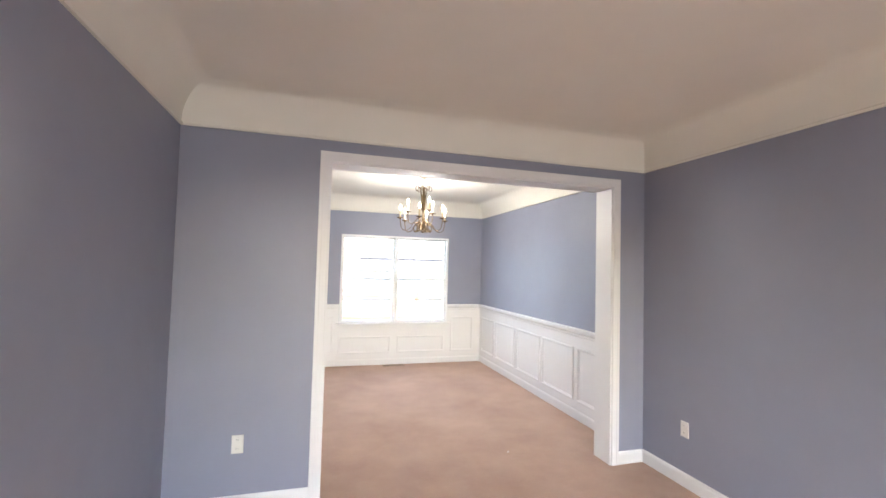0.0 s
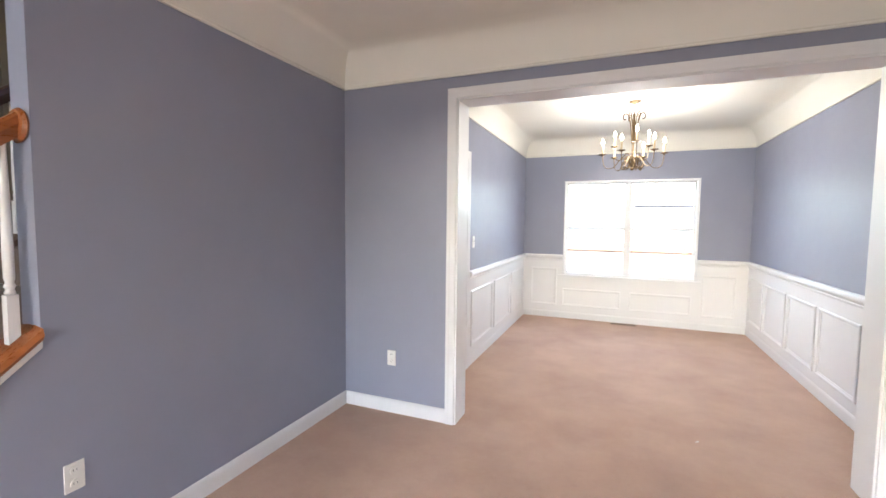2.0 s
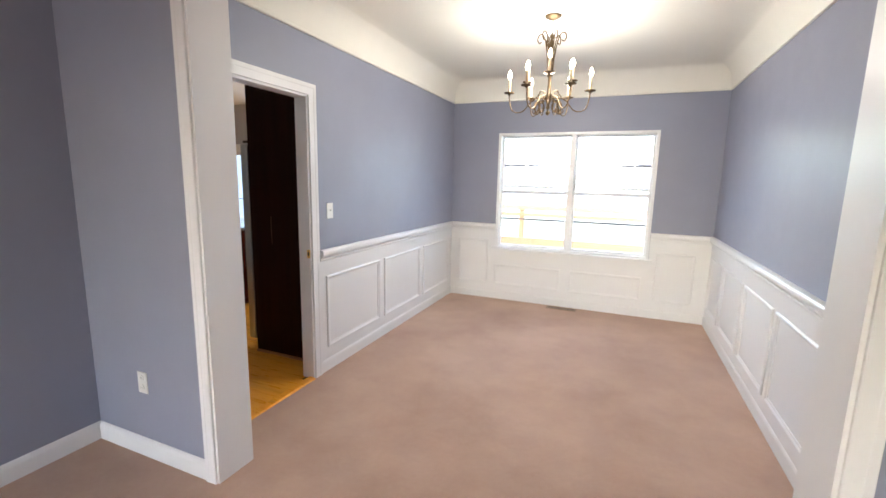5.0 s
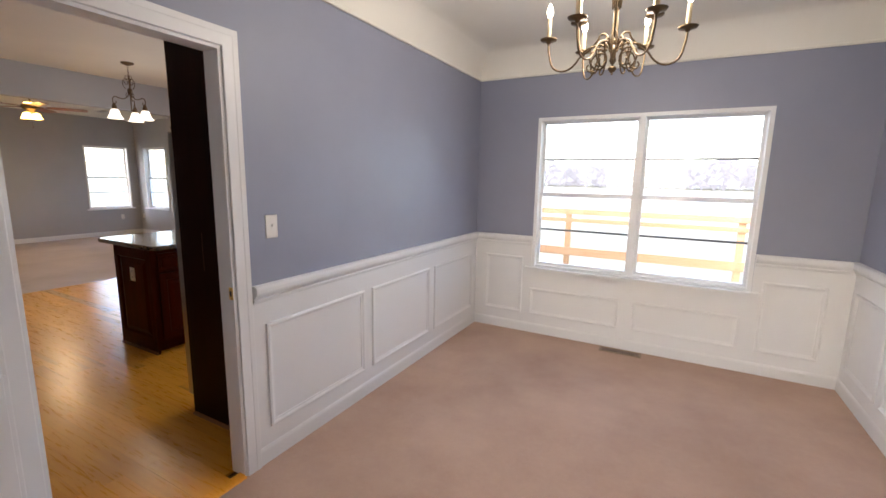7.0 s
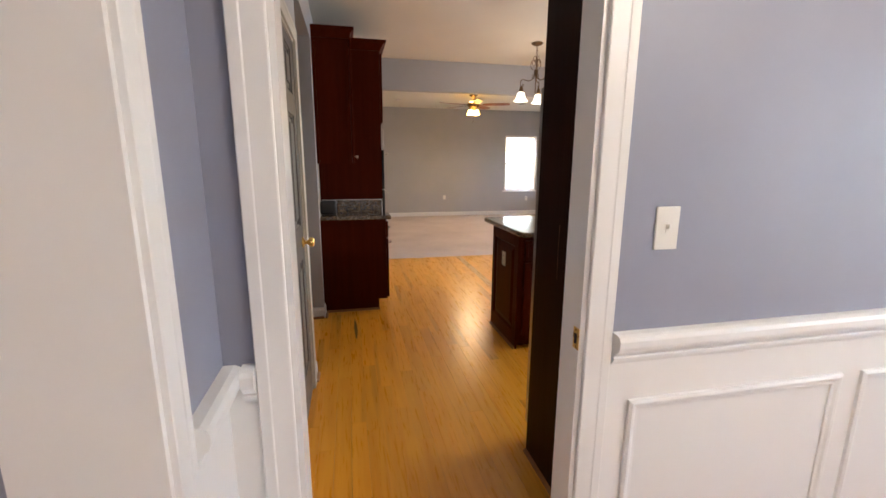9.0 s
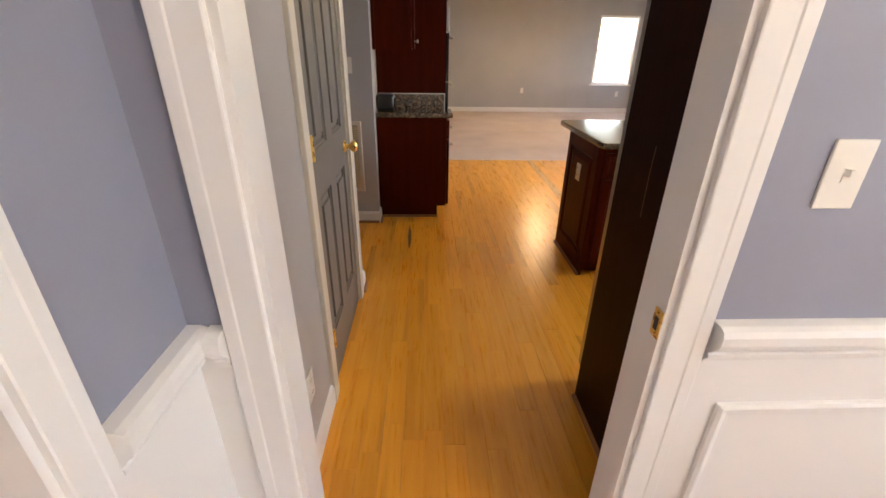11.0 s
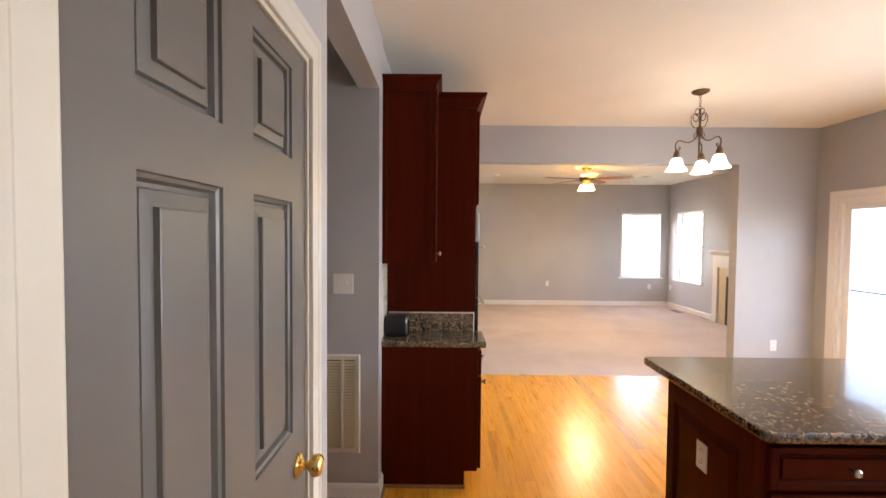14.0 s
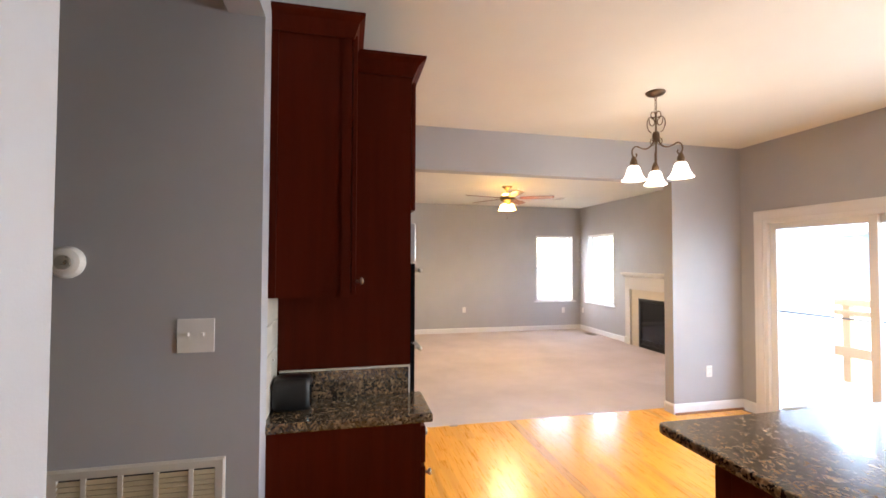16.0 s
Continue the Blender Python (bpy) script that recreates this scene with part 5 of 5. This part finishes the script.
# ---- fireplace ----
def fireplace():
    fp = thing("fireplace", (-8.72, 8.30, 0), "cream fireplace mantel round a black gas firebox", "fireplace")
    hw = 0.79
    for s in (-1, 1):
        a, b = sorted((s * hw, s * (hw - 0.135)))
        pil = part("pilaster", slab(a, b, -0.07, 0.0, 0.14, 1.02, bevel=0.004), M_CREAM, fp)
        part("plinth", slab(a - 0.012, b + 0.012, -0.082, 0.0, 0.0, 0.139, bevel=0.004), M_CREAM, pil)
    part("frieze", slab(-hw, hw, -0.07, 0.0, 1.0205, 1.265, bevel=0.003), M_CREAM, fp)
    bm = fresh()
    rings(bm, [[(x, -0.07 - d, z) for d, z in ((0, 1.245), (0.012, 1.245), (0.03, 1.265), (0.050, 1.28), (0.054, 1.292), (-0.07, 1.292))] for x in (-hw - 0.012, hw + 0.012)])
    part("bed_moulding", bm, M_CREAM, fp)
    part("mantel_shelf", slab(-hw - 0.03, hw + 0.03, -0.15, 0.0, 1.2925, 1.33, bevel=0.006), M_CREAM, fp)
    bm = fresh()
    box(bm, -hw + 0.1355, -0.46, -0.028, 0.0, 0.0, 1.02)
    box(bm, 0.46, hw - 0.1355, -0.028, 0.0, 0.0, 1.02)
    box(bm, -0.46, 0.46, -0.028, 0.0, 0.87, 1.02)
    part("marble_surround", bm, M_MARBLE, fp, "cream marble slip")
    bm = fresh()
    rings(bm, rect_loops(0.92, 0.87, [(0, -0.02), (0, 0.014), (0.03, 0.020), (0.055, 0.016), (0.06, -0.01)], basis((-0.46, -0.02, 0.0), (1, 0, 0), (0, 0, 1))), True, False)
    part("firebox_frame", bm, M_BLACK, fp, "black metal firebox frame")
    part("firebox_glass", slab(-0.42, 0.42, -0.018, -0.010, 0.15, 0.82), M_BLACKGLASS, fp, "dark glass")
    bm = fresh()
    for k in range(5):
        box(bm, -0.40, 0.40, -0.026, -0.012, 0.05 + k * 0.02, 0.062 + k * 0.02)
    part("louvre", bm, M_BLACK, fp)
    part("back_plate", slab(-0.44, 0.44, -0.0099, -0.001, 0.03, 0.85), M_BLACK, fp)
    return fp


fireplace()

# ---- outside ----
structure("ground", slab(-900, 900, -900, 1500, -1.0, -0.75), M_GRASS, "dry yellowish grass field reaching the horizon", "ground")


def deck():
    dk = thing("deck", (-2.5, 9.0, -0.16), "weathered pale wooden deck outside the windows", "deck")
    data = None
    for k in range(20):
        if data is None:
            p = part("board", slab(-6.5, 5.5, -0.068, 0.068, -0.03, 0.0), M_DECK, dk)
            data = p.data
        else:
            p = new("board", data)
            p.parent = dk
        p.location.y = -1.55 + k * 0.142
    bm = fresh()
    box(bm, -6.5, 5.5, -1.6, 1.25, -0.5, -0.031)
    part("joists", bm, M_DECK, dk)
    for x in (-6.3, -4.6, -2.9, -1.2, 1.53, 3.6, 5.3):
        part("foundation_post", slab(x - 0.05, x + 0.05, 0.9, 1.0, -0.6, -0.5), M_DECKRAIL, dk)
    return dk


deck()


def deck_rail():
    rl = thing("deck_railing", (-2.5, 10.1, -0.16), "orange stained wooden deck railing", "railing")
    for x in (-6.3, -4.6, -2.9, -1.2, 0.2, 1.53, 4.05, 5.3):
        part("post", slab(x - 0.045, x + 0.045, -0.045, 0.045, 0.0, 1.16, bevel=0.004), M_DECKRAIL, rl)
    for z0, z1 in ((1.08, 1.17), (0.945, 1.015), (0.36, 0.50)):
        part("rail", slab(-6.4, 5.4, -0.075, -0.047, z0, z1, bevel=0.003), M_DECKRAIL, rl)
    return rl


deck_rail()


def far_woods():
    rng = random.Random(5)
    bm = fresh()
    for _ in range(640):
        x = rng.uniform(-190, 130)
        y = rng.uniform(150, 200) + abs(x) * 0.1
        h = rng.uniform(4.6, 6.6) + 0.8 * math.sin(x * 0.11)
        tube(bm, [(x, y, -0.8), (x + rng.uniform(-.3, .3), y, h * 0.6)], 0.22, 5, [1, 0.5])
        for _ in range(60):
            a, q = rng.uniform(0, 6.283), rng.uniform(0, 1)
            rr = h * 0.42 * math.sqrt(rng.random()) * (1 - 0.55 * q)
            c = Vector((x + rr * math.cos(a), y + rr * math.sin(a), h * (0.25 + 0.72 * q)))
            s = h * rng.uniform(0.22, 0.40)
            vs = [bm.verts.new(c + Vector((rng.uniform(-s, s), rng.uniform(-s, s), rng.uniform(-s, s)))) for _ in range(4)]
            for t in ((0, 1, 2), (0, 2, 3), (1, 2, 3)):
                bm.faces.new([vs[i] for i in t])
    # the trees carry their haze as glow in the material
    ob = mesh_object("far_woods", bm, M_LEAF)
    return tagged(ob, "line of trees beyond the field with painted blue-grey haze", "trees", kind="stuff")


far_woods()


def far_house(x, y, w, d, label):
    hs = thing("house", (x, y, -0.75), label, "house")
    part("wall", slab(-w / 2, w / 2, -d / 2, d / 2, 0, 5.2), M_SIDING, hs)
    bm = fresh()
    rings(bm, [[(px, -d / 2 - 0.4, 5.2), (px, d / 2 + 0.4, 5.2), (px, 0, 8.0)] for px in (-w / 2 - 0.3, w / 2 + 0.3)])
    part("roof", bm, M_ROOF, hs)
    for px in (-w * 0.3, 0, w * 0.3):
        for z in (0.9, 3.4):
            wn_ = part("window", slab(px - 0.5, px + 0.5, -d / 2 - 0.05, -d / 2 - 0.001, z, z + 1.3), M_VINYL, hs)
            part("pane", slab(px - 0.42, px + 0.42, -d / 2 - 0.07, -d / 2 - 0.051, z + 0.08, z + 1.22), M_SIDING, wn_)
    return hs


far_house(-44, 62, 13, 9, "blue-grey two-storey house across the field")

# ---- plank floor ----
PW = 0.083
structure("floor_kitchen", slab(-6.32, -1.10, YB, YS, -0.12, -0.014), M_SUB, "honey coloured hardwood strip floor", "wood floor")
kfloor = bpy.data.objects["floor_kitchen"]
structure("floor_hall", slab(HX0, HX1, 1.70, YB, -0.12, -0.014), M_SUB, "honey coloured hardwood in the hall", "wood floor")


def plank_mesh(length, g=0.0003):
    bm = fresh()
    rings(bm, [[(g, g, -0.013), (length - g, g, -0.013), (length - g, PW - g, -0.013), (g, PW - g, -0.013)],
               [(g, g, -0.0003), (length - g, g, -0.0003), (length - g, PW - g, -0.0003), (g, PW - g, -0.0003)],
               [(g + 0.0003, g + 0.0003, 0), (length - g - 0.0003, g + 0.0003, 0), (length - g - 0.0003, PW - g - 0.0003, 0), (g + 0.0003, PW - g - 0.0003, 0)]])
    return bm


rng = random.Random(11)
lengths = (0.55, 0.75, 0.95, 1.20)
shared = {}
joined = fresh()
count = 0
rows_n = int((YS - YB) / PW)
for r in range(rows_n + 1):
    y = YB + r * PW
    x = -1.15 if 2.98 < y < 3.64 else -1.212
    if y + PW > YS:
        break
    first = True
    while x > -6.31:
        L = lengths[rng.randrange(4)]
        if first:
            L, first = L * rng.uniform(0.4, 1.0), False
        L = min(L, x + 6.318)
        if L < 0.04:
            break
        key = round(L, 3)
        row_mat = M_PLANK_D if 4.60 < y < 4.70 and x < -4.3 else M_PLANK
        near = y < 4.72
        if near and count < 300:
            gap = (0.0001, 0.0002, 0.0005)[rng.randrange(3)]
            if (key, row_mat, gap) not in shared:
                ob = part("plank", plank_mesh(key, gap), row_mat, kfloor)
                shared[key, row_mat, gap] = ob.data
            else:
                ob = new("plank", shared[key, row_mat, gap])
                ob.parent = kfloor
            ob.location = (x - key, y, 0)
            count += 1
        else:
            src = plank_mesh(key)
            off = Vector((x - key, y, 0))
            vmap = {v: joined.verts.new(v.co + off) for v in src.verts}
            for f in src.faces:
                joined.faces.new([vmap[v] for v in f.verts])
            src.free()
        x -= L
for r in range(13):
    y = YB - (r + 1) * PW
    x = HX1
    while x > HX0 + 0.05:
        L = min(lengths[rng.randrange(4)], x - HX0)
        src = plank_mesh(L)
        off = Vector((x - L, y, 0))
        vmap = {v: joined.verts.new(v.co + off) for v in src.verts}
        for f in src.faces:
            joined.faces.new([vmap[v] for v in f.verts])
        src.free()
        x -= L
far_planks = part("planks", joined, M_PLANK_J, kfloor)
far_planks["kind"] = "stuff"

bm = fresh()
rings(bm, [[(-3.93, 3.112, z), (-3.70, 3.106, z), (-3.48, 3.118, z), (-3.47, 3.128, z), (-3.62, 3.136, z), (-3.80, 3.130, z)] for z in (-0.002, 0.0006)])
part("dark_knot", bm, M_KNOT, kfloor, "dark mineral streak in a plank")

bm = fresh()
SCRATCH = ((-1.689, 0.95), (-1.6905, 1.02), (-1.692, 1.09), (-1.689, 1.17))
rings(bm, [[(x0, PYF - 0.0006, z), (x0 + 0.003, PYF - 0.0006, z), (x0 + 0.003, PYF + 0.0004, z), (x0, PYF + 0.0004, z)] for x0, z in SCRATCH])
part("scratch", at(sur, bm), M_SCRATCH, sur, "pale vertical scratch on the panel")

scrap = thing("thread_scrap", (0.765, 3.032, 0.0), "small pale scrap of thread on the carpet", "scrap")
part("thread", tube(fresh(), [(-0.012, -0.010, 0.003), (-0.004, 0.002, 0.006), (0.004, 0.004, 0.004), (0.006, 0.016, 0.003)], 0.0032, 6), M_PLATE, scrap)
